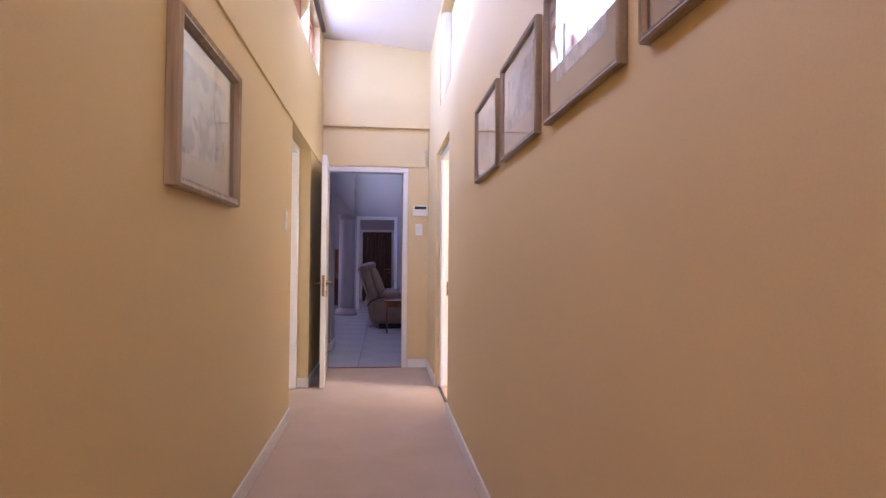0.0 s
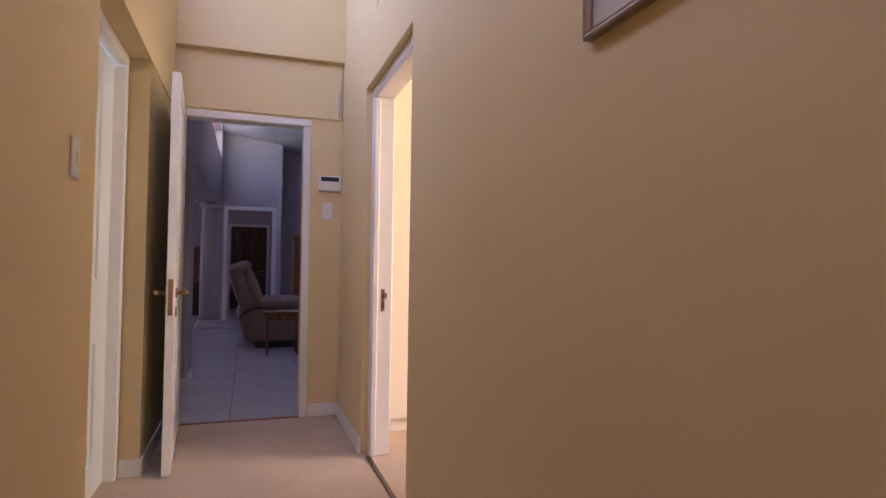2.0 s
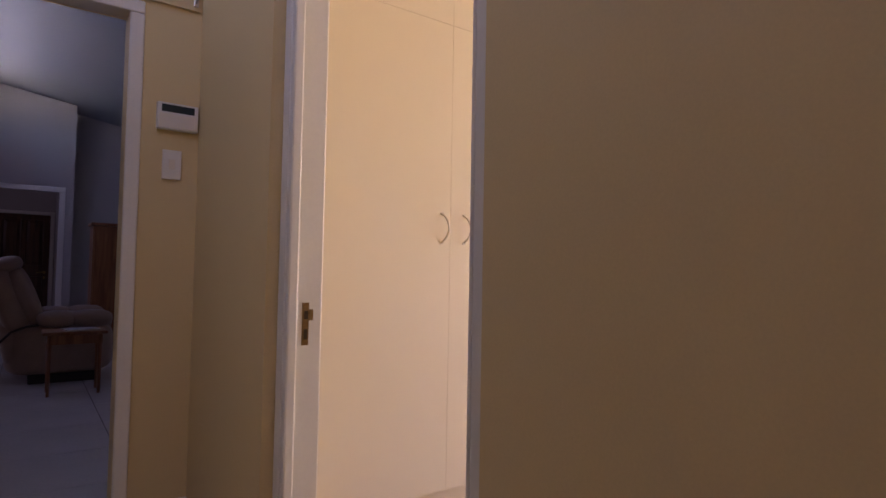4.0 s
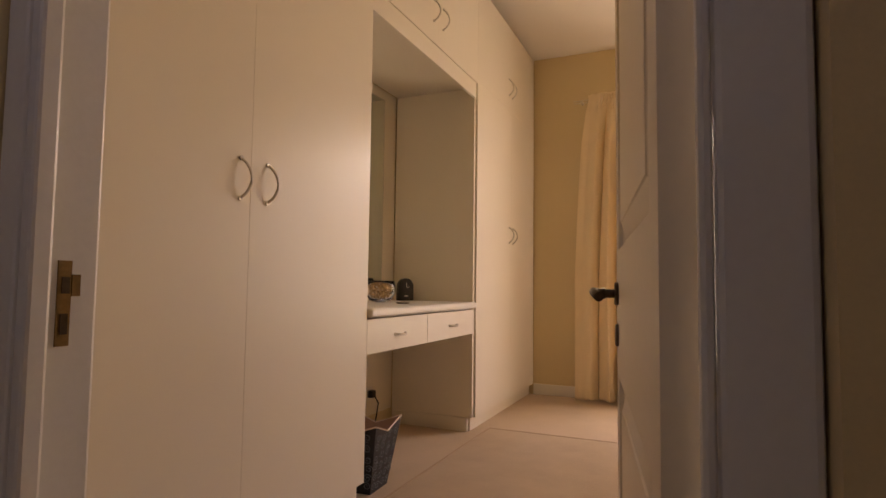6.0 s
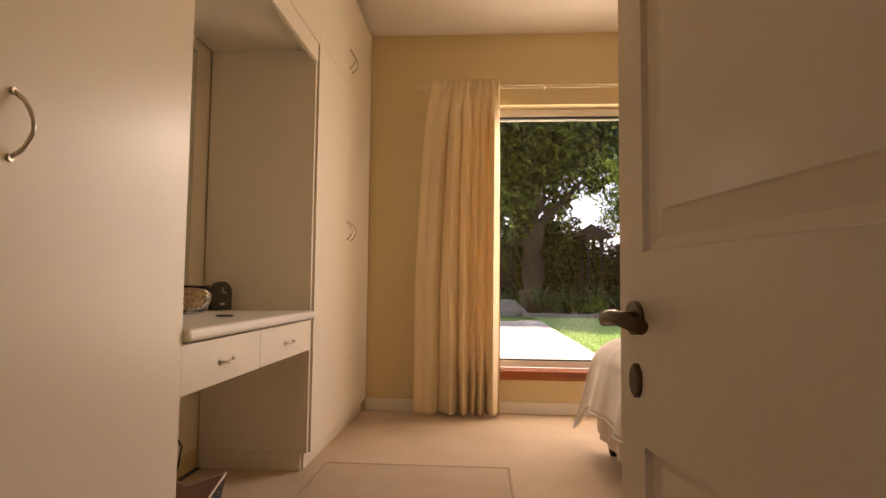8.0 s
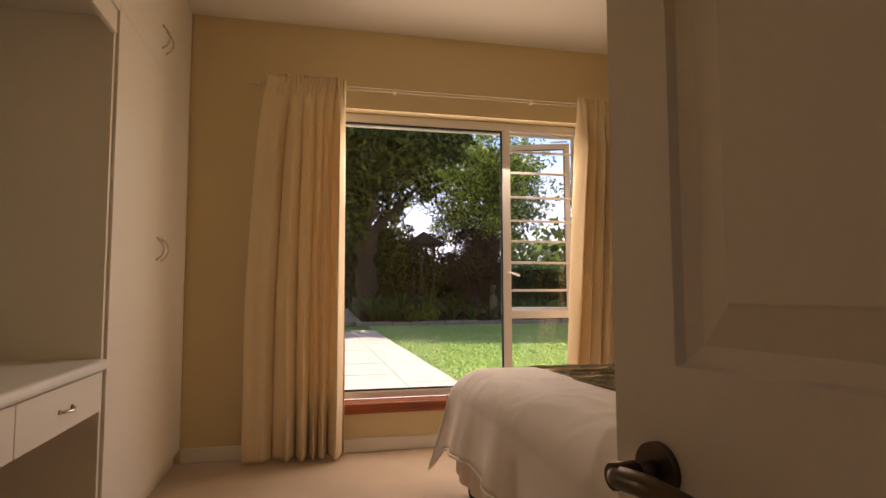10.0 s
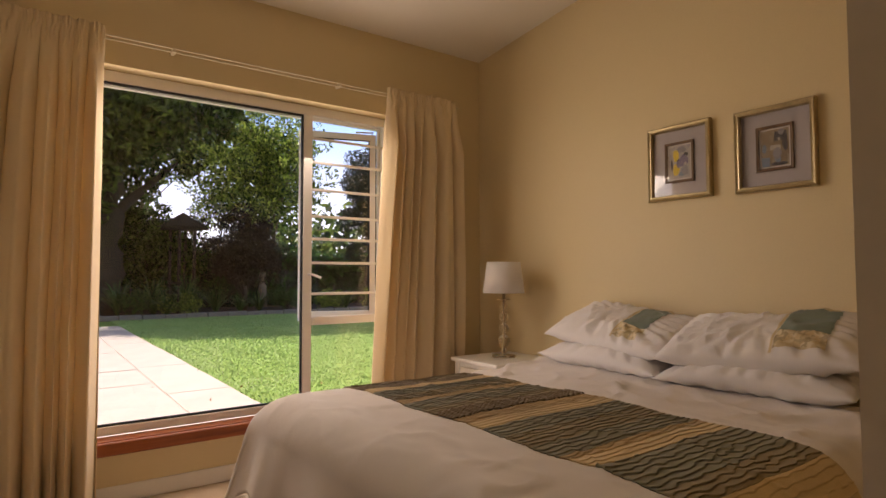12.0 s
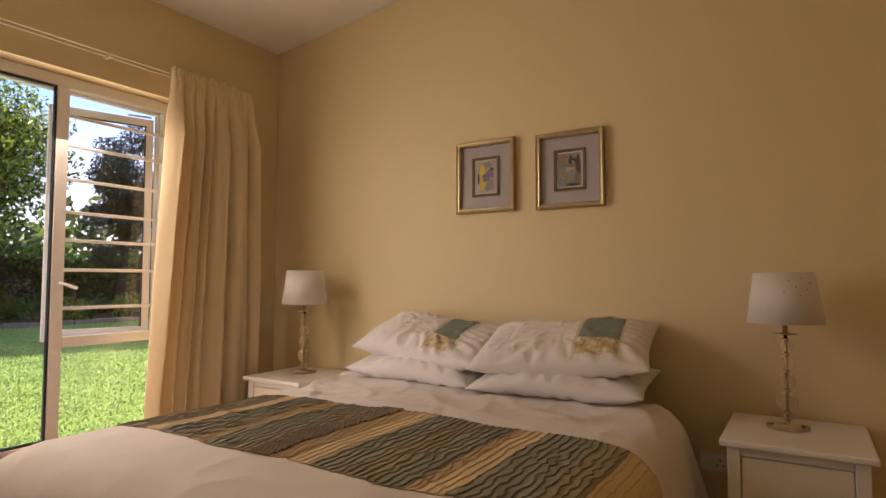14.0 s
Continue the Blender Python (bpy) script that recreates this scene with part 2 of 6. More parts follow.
# upper wall faces that stand proud in the corridor
solid("wall_band_upper", box(CX0 + 0.001, YE - 0.062, 2.492, CX1 - 0.001, YE - 0.001, 3.38), M_HALL, "cream boxed-out band high on the end wall", "wall")
solid("wall_band_lower", box(CX0 + 0.001, YE - 0.014, 2.094, CX1 - 0.012, YE - 0.001, 2.490), M_HALL, "cream boarded band above the doorway", "wall")
solid("wall_band_west", box(CX0 + 0.001, -2.4, 2.072, CX0 + 0.012, YE - 0.064, 2.79), M_HALL, "cream boarded band above the corridor wall", "wall")


def baseboard(x0, y0, x1, y1, name="baseboard", h=0.09):
    solid(name, box(x0, y0, 0.001, x1, y1, h, 0.005), M_TRIM, "white painted timber skirting board", "skirting")


baseboard(CX1 - 0.014, -2.48, CX1 - 0.001, DOOR_Y0 - 0.002)
baseboard(CX1 - 0.014, DOOR_Y1 + 0.002, CX1 - 0.001, YE - 0.016)
baseboard(CX0 + 0.001, -2.48, CX0 + 0.014, LD_Y0 - 0.002)
baseboard(CX0 + 0.001, LD_Y1 + 0.002, CX0 + 0.014, YE - 0.016)
baseboard(CX0 - 0.093, LD_Y1 - 0.014, CX0 + 0.012, LD_Y1 - 0.001)
baseboard(0.31, YE - 0.014, CX1 - 0.001, YE - 0.001)
baseboard(RX1 - 0.014, RY0 + 0.02, RX1 - 0.001, WF - 0.002)
baseboard(RX0 + 0.002, RY0 + 0.001, RX1 - 0.016, RY0 + 0.014)
baseboard(RX0 + 0.001, RY0 + 0.02, RX0 + 0.014, DOOR_Y0 - 0.06)


solid("niche_trim", boxes((CX1 + 0.012, 5.585, 2.431, CX1 + 0.088, 5.619, 3.239), (CX1 + 0.030, 5.566, 2.431, CX1 + 0.088, 5.584, 3.239), bevel=0.005), M_TRIM, "white moulded upright at the end of the high niche", "trim")


# ---- doors ----
def panel_face(bm, x0, z0, x1, z1, y, s):
    """A recessed panel with a sloping moulding, in the plane y, facing s."""
    def ring(d, dy):
        return [bm.verts.new((xx, y - s * dy, zz)) for xx, zz in ((x0 + d, z0 + d), (x1 - d, z0 + d), (x1 - d, z1 - d), (x0 + d, z1 - d))]
    rs = [ring(0, 0), ring(0.003, 0.010), ring(0.015, 0.014), ring(0.020, 0.015), ring(0.056, 0.004), ring(0.059, 0.0015)]
    for a, b in zip(rs, rs[1:]):
        for i in range(4):
            bm.faces.new((a[i], a[(i + 1) % 4], b[(i + 1) % 4], b[i]))
    bm.faces.new(rs[-1])


def door_leaf(name, at, rz, width, height, label, mat, panels, metal, handle_z=0.875, lever=True, handles=(1, -1), hinges=(0.22, 1.02, 1.80)):
    """A panelled leaf that starts at its hinge and runs along local x."""
    d = thing(name, at, label, "door", kind="structure", rz=rz)
    t = 0.020
    zs = sorted({0.0, height, *[p[1] for p in panels], *[p[3] for p in panels]})
    xs = sorted({0.0, width, *[p[0] for p in panels], *[p[2] for p in panels]})
    bm = bmesh.new()
    for i in range(len(xs) - 1):
        for j in range(len(zs) - 1):
            cx, cz = (xs[i] + xs[i + 1]) / 2, (zs[j] + zs[j + 1]) / 2
            if not any(p[0] < cx < p[2] and p[1] < cz < p[3] for p in panels):
                for y, s in ((t, 1), (-t, -1)):
                    bm.faces.new([bm.verts.new((xx, y, zz)) for xx, zz in ((xs[i], zs[j]), (xs[i + 1], zs[j]), (xs[i + 1], zs[j + 1]), (xs[i], zs[j + 1]))])
    for q in (((0, 0), (0, 1)), ((1, 0), (1, 1)), ((0, 0), (1, 0)), ((0, 1), (1, 1))):
        (a, b), (c, e) = q
        bm.faces.new([bm.verts.new(v) for v in ((a * width, -t, b * height), (c * width, -t, e * height), (c * width, t, e * height), (a * width, t, b * height))])
    bmesh.ops.remove_doubles(bm, verts=bm.verts, dist=0.0005)
    part("leaf", bm, mat, d)
    for p in panels:
        bm = bmesh.new()
        for s in (1, -1):
            panel_face(bm, *p, s * t, s)
        part("panel", bm, mat, d)
    hx = width - 0.062
    for s in handles:
        y = s * t
        h = part("door_handle", tube([(hx, y, handle_z), (hx, y + s * 0.008, handle_z)], 0.026, 20), metal, d, "dark metal lever handle" if lever else "brass lever handle")
        bm = tube([(hx, y, handle_z), (hx, y + s * 0.035, handle_z)], 0.010, 12)
        tube([(hx - 0.0, y + s * 0.050, handle_z), (hx - 0.004, y + s * 0.052, handle_z), (hx - 0.04, y + s * 0.055, handle_z + 0.004), (hx - 0.115, y + s * 0.046, handle_z - 0.006)], 0.0105, 12, bm)
        tube([(hx, y + s * 0.030, handle_z), (hx, y + s * 0.056, handle_z)], 0.0125, 12, bm)
        part("lever", bm, metal, h)
        part("key_plate", lathe_y(hx, y, handle_z - 0.095, s, 0.018, 0.026, 0.007), metal, d, "oval key escutcheon")
    part("lock_plate", box(width - 0.0005, -0.011, handle_z - 0.11, width + 0.0015, 0.011, handle_z + 0.07, 0.0006), M_BRASS, d, "brass lock face plate")
    part("latch", box(width, -0.006, handle_z - 0.010, width + 0.010, 0.006, handle_z + 0.010, 0.002), M_BRASS, d)
    for hz in hinges:
        part("hinge", tube([(-0.003, -0.024, hz), (-0.003, -0.024, hz + 0.09)], 0.006, 10), M_BRASS, d)
    return d


def lathe_y(cx, y, cz, s, rx, rz, depth, n=24):
    bm = bmesh.new()
    rings = []
    for k, dy in ((1.0, 0), (1.0, depth * 0.7), (0.85, depth), (0.4, depth)):
        rings.append([bm.verts.new((cx + rx * k * math.cos(2 * math.pi * i / n), y + s * dy, cz + rz * k * math.sin(2 * math.pi * i / n))) for i in range(n)])
    for a, b in zip(rings, rings[1:]):
        for i in range(n):
            bm.faces.new((a[i], a[(i + 1) % n], b[(i + 1) % n], b[i]))
    bm.faces.new(rings[-1])
    return bm


def two_panels(w):
    return [(0.085, 0.15, w - 0.085, 0.685), (0.085, 0.975, w - 0.085, 1.93)]


def four_panels(w):
    m = w / 2
    return [(0.09, 0.16, m - 0.035, 0.80), (m + 0.035, 0.16, w - 0.09, 0.80), (0.09, 1.05, m - 0.035, 1.93), (m + 0.035, 1.05, w - 0.09, 1.93)]


door_leaf("door_1", (0.70, 4.979, 0.008), 9.7, 0.84, 2.02, "open off-white panelled bedroom door with a dark handle", M_DOOR, two_panels(0.84), M_BRONZE, hinges=())
door_leaf("door_2", (-0.525, 6.732, 0.008), -86.3, 0.965, 2.012, "open white panelled door at the corridor's end with brass handles", M_TRIM, four_panels(0.965), M_BRASS, handle_z=0.90, lever=False)
door_leaf("door_3", (-0.762, LD_Y0 + 0.055, 0.008), 90.0, LD_Y1 - LD_Y0 - 0.11, 2.015, "closed pale green-white door in a corridor recess", material("pale_green_white_paint", (0.70, 0.74, 0.68), 0.4, var=0.03), two_panels(0.80), M_BRASS, handles=())


def door_frame(name, axis, p0, p1, u0, u1, top, label, w=0.05, strike=None, stop=None, near=0.0):
    """A rebated frame lining an opening."""
    f = thing(name, (0, 0, 0), label, "door frame", kind="structure")

    def put(n, a, b, c, d, z0, z1, depth=(p0, p1)):
        r = (depth[0], a, z0, depth[1], b, z1) if axis == "x" else (a, depth[0], z0, b, depth[1], z1)
        return part(n, box(*r, bevel=0.006), M_TRIM, f)
    put("jamb", u0, u0 + w + near, 0, 0, 0.001, top - w)
    put("jamb", u1 - w, u1, 0, 0, 0.001, top - w)
    put("head", u0, u1, 0, 0, top - w + 0.001, top)
    if stop:
        put("door_stop", u0 + w + near + 0.001, u0 + w + near + 0.013, 0, 0, 0.001, top - w - 0.016, stop)
        put("door_stop", u1 - w - 0.026, u1 - w - 0.001, 0, 0, 0.001, top - w - 0.016, stop)
        put("door_stop", u0 + w + near + 0.014, u1 - w - 0.027, 0, 0, top - w - 0.014, top - w - 0.001, stop)
    if strike:
        sx, sy, sz = strike
        s = part("strike_plate", boxes((sx - 0.010, sy - 0.003, sz - 0.062, sx + 0.010, sy - 0.0005, sz + 0.062), (sx + 0.010, sy - 0.004, sz + 0.010, sx + 0.023, sy - 0.0005, sz + 0.042)), M_BRASS, f, "worn brass strike plate")
        part("latch_hole", boxes((sx - 0.005, sy - 0.0045, sz + 0.014, sx + 0.007, sy - 0.0032, sz + 0.038), (sx - 0.005, sy - 0.0045, sz - 0.045, sx + 0.006, sy - 0.0032, sz - 0.015)), M_BRONZE, s)
    return f


door_frame("door_frame_bedroom", "x", CX1 + 0.035, RX0 - 0.004, DOOR_Y0 + 0.002, DOOR_Y1 - 0.002, 2.068, "white painted frame of the bedroom doorway", strike=(0.622, DOOR_Y1 - 0.052, 0.865), stop=(0.557, 0.590), near=0.018)
door_frame("door_frame_corridor_end", "y", YE - 0.012, YE + 0.10, -0.575, 0.303, 2.082, "white painted frame of the corridor end doorway", w=0.052)
door_frame("door_frame_recess", "x", CX0 - 0.165, CX0 - 0.095, LD_Y0 + 0.002, LD_Y1 - 0.002, 2.083, "white painted frame of the recessed side door")
solid("threshold", box(-0.52, YE - 0.006, 0.001, 0.25, YE + 0.022, 0.008, 0.003), M_SILL, "thin brown timber threshold strip", "threshold")
solid("threshold_bedroom", box(CX1 + 0.02, DOOR_Y0 + 0.06, 0.001, CX1 + 0.045, DOOR_Y1 - 0.06, 0.006, 0.002), M_BRONZE, "thin dark metal carpet strip", "threshold")


# ---- windows ----
def pane(name, parent, x0, y0, z0, x1, y1, z1):
    p = part(name, box(x0, y0, z0, x1, y1, z1), M_GLASS, parent)
    p.visible_shadow = False
    return p


win = thing("window_1", (4.92, 4.5, WZ0), "wide white aluminium garden window with an open side-hung casement", "window", kind="structure")
GX = 4.980
MUL0, MUL1, TRZ = 4.025, 4.085, 0.855


def wpart(n, y0, z0, y1, z1, x0=GX - 0.025, x1=GX + 0.025, mat=None, parent=None):
    return part(n, box(x0 - 4.92, y0 - 4.5, z0 - WZ0, x1 - 4.92, y1 - 4.5, z1 - WZ0, 0.004), mat or M_ALU, parent or win)


M_SEAL = material("black_rubber_seal", (0.02, 0.02, 0.02), 0.6)
for n, a in (("frame_bottom", (WY0 + 0.001, WZ0 + 0.063, WY1 - 0.001, WZ0 + 0.110)), ("frame_head", (WY0 + 0.001, WZ1 - 0.061, WY1 - 0.001, WZ1 - 0.001)),
             ("frame_side", (WY0 + 0.001, WZ0 + 0.111, WY0 + 0.05, WZ1 - 0.062)), ("frame_side", (WY1 - 0.05, WZ0 + 0.111, WY1 - 0.001, WZ1 - 0.062)),
             ("mullion", (MUL0, WZ0 + 0.111, MUL1, WZ1 - 0.062)), ("transom", (WY0 + 0.051, TRZ - 0.005, MUL0 - 0.001, TRZ + 0.05))):
    wpart(n, *a)
for y0, z0, y1, z1 in ((MUL1, WZ0 + 0.110, MUL1 + 0.010, WZ1 - 0.061), (MUL1 + 0.011, WZ1 - 0.072, WY1 - 0.06, WZ1 - 0.062), (MUL1 + 0.011, WZ0 + 0.111, WY1 - 0.06, WZ0 + 0.121)):
    wpart("seal", y0 + 0.001, z0, y1, z1, GX - 0.020, GX + 0.01, M_SEAL)
for y0, z0, y1, z1 in ((MUL1, WZ0 + 0.110, WY1 - 0.05, WZ1 - 0.061), (WY0 + 0.05, WZ0 + 0.110, MUL0, TRZ - 0.005)):
    pane("pane", win, GX - 0.004 - 4.92, y0 - 4.5, z0 - WZ0, GX + 0.002 - 4.92, y1 - 4.5, z1 - WZ0)
for z in (2.085, 1.925, 1.742, 1.566, 1.416, 1.258, 1.054):
    wpart("security_bar", WY0 + 0.051, z - 0.009, MUL0 - 0.001, z + 0.009, GX - 0.018, GX - 0.004)
part("latch", tube([(GX - 0.026 - 4.92, MUL0 + 0.02 - 4.5, 1.185 - WZ0), (GX - 0.050 - 4.92, MUL0 + 0.01 - 4.5, 1.183 - WZ0), (GX - 0.062 - 4.92, MUL0 - 0.05 - 4.5, 1.160 - WZ0)], 0.008, 10), M_ALU, win)
# the casement hangs on the far side and stands open outwards
SW, SZ0, SZ1 = 0.535, 0.865, 2.185
sash = part("sash", boxes((-0.022, 0, SZ1 - 0.045, 0.022, SW, SZ1), (-0.022, 0, SZ0, 0.022, SW, SZ0 + 0.062),
                          (-0.022, 0, SZ0 + 0.062, 0.022, 0.042, SZ1 - 0.045), (-0.022, SW - 0.042, SZ0 + 0.062, 0.022, SW, SZ1 - 0.045), bevel=0.003), M_ALU, win, "white side-hung casement standing open")
sash.location, sash.rotation_euler = (GX + 0.052 - 4.92, WY0 + 0.075 - 4.5, -WZ0), (0, 0, radians(-18))
pane("pane", sash, -0.003, 0.042, SZ0 + 0.062, 0.003, SW - 0.042, SZ1 - 0.045)
part("seal", boxes((-0.0245, 0.040, SZ1 - 0.052, -0.018, SW - 0.040, SZ1 - 0.0455), (-0.0245, 0.0425, SZ0 + 0.062, -0.018, 0.049, SZ1 - 0.053), (-0.0245, SW - 0.049, SZ0 + 0.062, -0.018, SW - 0.0425, SZ1 - 0.053)), M_SEAL, sash)
part("stay", tube([(GX + 0.03 - 4.92, WY0 + 0.10 - 4.5, SZ1 + 0.012 - WZ0), (GX + 0.07 - 4.92, WY0 + 0.22 - 4.5, SZ1 + 0.008 - WZ0)], 0.006, 8), M_NICKEL, win, "metal friction stay")
part("sub_frame", boxes((GX + 0.026 - 4.92, WY0 + 0.001 - 4.5, WZ1 - 0.075 - WZ0, GX + 0.066 - 4.92, WY1 - 0.001 - 4.5, WZ1 - 0.001 - WZ0), (GX + 0.026 - 4.92, WY0 + 0.001 - 4.5, 0.064, GX + 0.050 - 4.92, WY0 + 0.065 - 4.5, WZ1 - 0.076 - WZ0)), M_ALU, win)
solid("window_sill_1", box(RX1 - 0.028, WY0 - 0.03, WZ0 - 0.014, RX1 - 0.0005, WY1 + 0.03, WZ0 + 0.056, 0.012, 3), M_SILL, "red-brown varnished timber window sill", "window sill")
solid("window_sill_inner", box(RX1 + 0.0005, WY0 + 0.002, WZ0 + 0.001, GX - 0.026, WY1 - 0.002, WZ0 + 0.060, 0.004), M_SILL, "red-brown varnished timber sill board in the window reveal", "window sill")

M_ORANGE = wood("orange_timber", (0.38, 0.14, 0.05), (0.62, 0.28, 0.12), axis=2)


def clerestory(name, x, y0, y1, z0, z1, label):
    w = thing(name, (x, (y0 + y1) / 2, z0), label, "window", kind="structure")
    h, half = z1 - z0, (y1 - y0) / 2
    for n, r in (("frame", (-0.03, -half, 0, 0.03, half, 0.035)), ("frame", (-0.03, -half, h - 0.035, 0.03, half, h)),
                 ("frame", (-0.03, -half, 0.036, 0.03, -half + 0.04, h - 0.036)), ("frame", (-0.03, half - 0.04, 0.036, 0.03, half, h - 0.036))):
        part(n, box(*r, bevel=0.004), M_ORANGE, w)
    pane("pane", w, -0.003, -half + 0.04, 0.035, 0.003, half - 0.04, h - 0.035)
    return w


for i, (a, b) in enumerate(((0.5, 4.0), (4.08, 5.55), (5.63, 6.40))):
    clerestory("window_" + str(i + 2), CX0 - 0.09, a + 0.002, b - 0.002, 2.902, 3.383, "high timber-framed clerestory window over the corridor")
solid("ceiling_strip", box(CX0 + 0.013, -2.4, 3.355, CX0 + 0.05, YE - 0.30, 3.395, 0.004), M_BRONZE, "dark curtain track along the high window", "rail")

# ---- corridor things ----
def art_material(name, ground, tones, scale=7.0, seed=0.0):
    """A loose watercolour: blots of several tones over a pale ground."""
    m = bpy.data.materials.new(name)
    m.use_nodes = True
    n, l = m.node_tree.nodes, m.node_tree.links
    b = n["Principled BSDF"]
    tc, mp = n.new("ShaderNodeTexCoord"), n.new("ShaderNodeMapping")
    mp.inputs["Location"].default_value = (seed, seed * 1.7, seed * 0.6)
    l.new(tc.outputs["Object"], mp.inputs["Vector"])
    last = None
    for i, tone in enumerate(tones):
        nz = n.new("ShaderNodeTexNoise")
        nz.noise_dimensions = "4D"
        nz.inputs["W"].default_value = seed * 3 + i * 5.3
        nz.inputs["Scale"].default_value, nz.inputs["Detail"].default_value, nz.inputs["Distortion"].default_value = scale * (1 + 0.5 * i), 6, 0.8
        l.new(mp.outputs[0], nz.inputs["Vector"])
        r = n.new("ShaderNodeValToRGB")
        r.color_ramp.elements[0].position, r.color_ramp.elements[1].position = 0.49, 0.56
        l.new(nz.outputs["Fac"], r.inputs[0])
        mx = n.new("ShaderNodeMix")
        mx.data_type = "RGBA"
        mx.inputs["A"].default_value, mx.inputs["B"].default_value = (*ground, 1), (*tone, 1)
        if last:
            l.new(last, mx.inputs["A"])
        l.new(r.outputs[0], mx.inputs["Factor"])
        last = mx.outputs["Result"]
    l.new(last, b.inputs["Base Color"])
    b.inputs["Roughness"].default_value = 0.7
    return m


M_MAT = material("warm_white_mount_board", (0.66, 0.60, 0.53), 0.8, var=0.03, fine=300)
M_MAT2 = material("taupe_mount_board", (0.36, 0.28, 0.22), 0.8, var=0.04, fine=300)
M_SILVERF = material("brushed_pewter_frame", (0.36, 0.31, 0.26), 0.35, 0.8, var=0.15, scale=20)
M_WASHED = wood("washed_timber_frame", (0.30, 0.23, 0.16), (0.52, 0.43, 0.33), axis=2, rough=0.5)
M_GILT = material("gilt_frame", (0.46, 0.37, 0.21), 0.36, 0.75, var=0.2, scale=25)


def moulding(w, h, fw, depth, inner):
    """A mitred frame in the local xz plane, facing +y: w by h outside, fw wide."""
    bm = bmesh.new()
    prof = [(0, 0), (0, depth * 0.8), (fw * 0.2, depth), (fw * 0.55, depth * 0.86), (fw * 0.8, depth * 0.9), (fw, depth * inner), (fw, 0)]
    rings = [[bm.verts.new((sx * (w / 2 - d), y, sz * (h / 2 - d))) for sx, sz in ((-1, -1), (1, -1), (1, 1), (-1, 1))] for d, y in prof]
    for a, b in zip(rings, rings[1:]):
        for i in range(4):
            bm.faces.new((a[i], a[(i + 1) % 4], b[(i + 1) % 4], b[i]))
    return bm


def picture(at, rz, w, h, fw, depth, frame_mat, mount_mat, art, border, label, group="", inner_frame=None, tilt=0.0):
    p = thing("framed_picture", at, label, "picture", group, rz=rz)
    p.matrix_basis = p.matrix_basis @ pose(0, 0, 0, 0, tilt, 0)
    part("picture_frame", moulding(w, h, fw, depth, 0.5), frame_mat, p)
    part("mount", box(-w / 2 + fw * 0.9, 0.001, -h / 2 + fw * 0.9, w / 2 - fw * 0.9, 0.006, h / 2 - fw * 0.9), mount_mat, p)
    aw, ah = w / 2 - fw - border[0], h / 2 - fw - border[1]
    part("print", box(-aw, 0.0062, -ah + border[2], aw, 0.0072, ah + border[2]), art, p)
    if inner_frame:
        ob = part("inner_frame", moulding(aw * 2 + 0.035, ah * 2 + 0.035, 0.014, 0.012, 0.6), inner_frame, p)
        ob.location = (0, 0.006, border[2])
    g = part("glazing", box(-w / 2 + fw * 0.95, depth * 0.42, -h / 2 + fw * 0.95, w / 2 - fw * 0.95, depth * 0.42 + 0.002, h / 2 - fw * 0.95), M_GLASS, p)
    g.visible_shadow = False
    return p


A_BLUE = art_material("blue_watercolour", (0.62, 0.60, 0.60), ((0.44, 0.50, 0.60), (0.50, 0.54, 0.48), (0.36, 0.38, 0.47)), 5.0, 1.0)
A_GREY = art_material("grey_watercolour", (0.60, 0.60, 0.62), ((0.38, 0.40, 0.44), (0.30, 0.31, 0.34), (0.50, 0.52, 0.58)), 8.0, 4.0)
picture((CX0 + 0.001, 2.808, 1.59), -90, 0.72, 0.54, 0.035, 0.045, M_WASHED, M_MAT, A_BLUE, (0.08, 0.075, 0.01), "pale blue watercolour in a washed timber frame on the corridor wall")
for y, a, s in ((3.303, A_GREY, ""), (2.682, A_GREY, ""), (2.062, A_GREY, ""), (1.44, A_BLUE, "")):
    picture((CX1 - 0.001, y, 1.680), 90, 0.53, 0.365, 0.016, 0.022, M_SILVERF, M_MAT2 if y < 2.3 else M_MAT, a, (0.075, 0.07, 0.012), "grey watercolour in a slim pewter frame on the corridor wall", "row of corridor pictures")


def switch_plate(at, rz, label):
    s = thing("light_switch", at, label, "light switch", rz=rz)
    part("plate", box(-0.036, 0, -0.06, 0.036, 0.008, 0.06, 0.003), M_TRIM, s)
    part("rocker", box(-0.012, 0.008, -0.02, 0.012, 0.012, 0.02, 0.002), M_CUPB, s)
    return s


switch_plate((CX0 + 0.001, 4.55, 1.365), -90, "white light switch on the cream corridor wall")
switch_plate((0.42, YE - 0.001, 1.44), 180, "white light switch below the alarm keypad")
kp = thing("alarm_keypad", (0.434, YE - 0.001, 1.634), "white alarm keypad with a dark display on the wall", "keypad", rz=180)
part("case", box(-0.078, 0, -0.055, 0.078, 0.026, 0.055, 0.006, 3), M_TRIM, kp)
part("display", box(-0.062, 0.0262, 0.016, 0.062, 0.0275, 0.046), material("dark_display", (0.03, 0.045, 0.05), 0.2), kp, "dark display strip")
part("flap", box(-0.070, 0.0262, -0.048, 0.070, 0.029, 0.008, 0.002), M_CUPB, kp)
br = thing("wall_bracket", (0.490, YE - 0.0145, 2.195), "small grey metal hatch bracket above the doorway", "bracket", rz=180)
part("plate", box(-0.010, 0, -0.085, 0.010, 0.006, 0.085, 0.002), M_NICKEL, br)
part("hook", tube([(0, 0.006, 0.07), (0, 0.02, 0.05), (0, 0.02, -0.05), (0, 0.006, -0.07)], 0.004, 8), M_NICKEL, br)


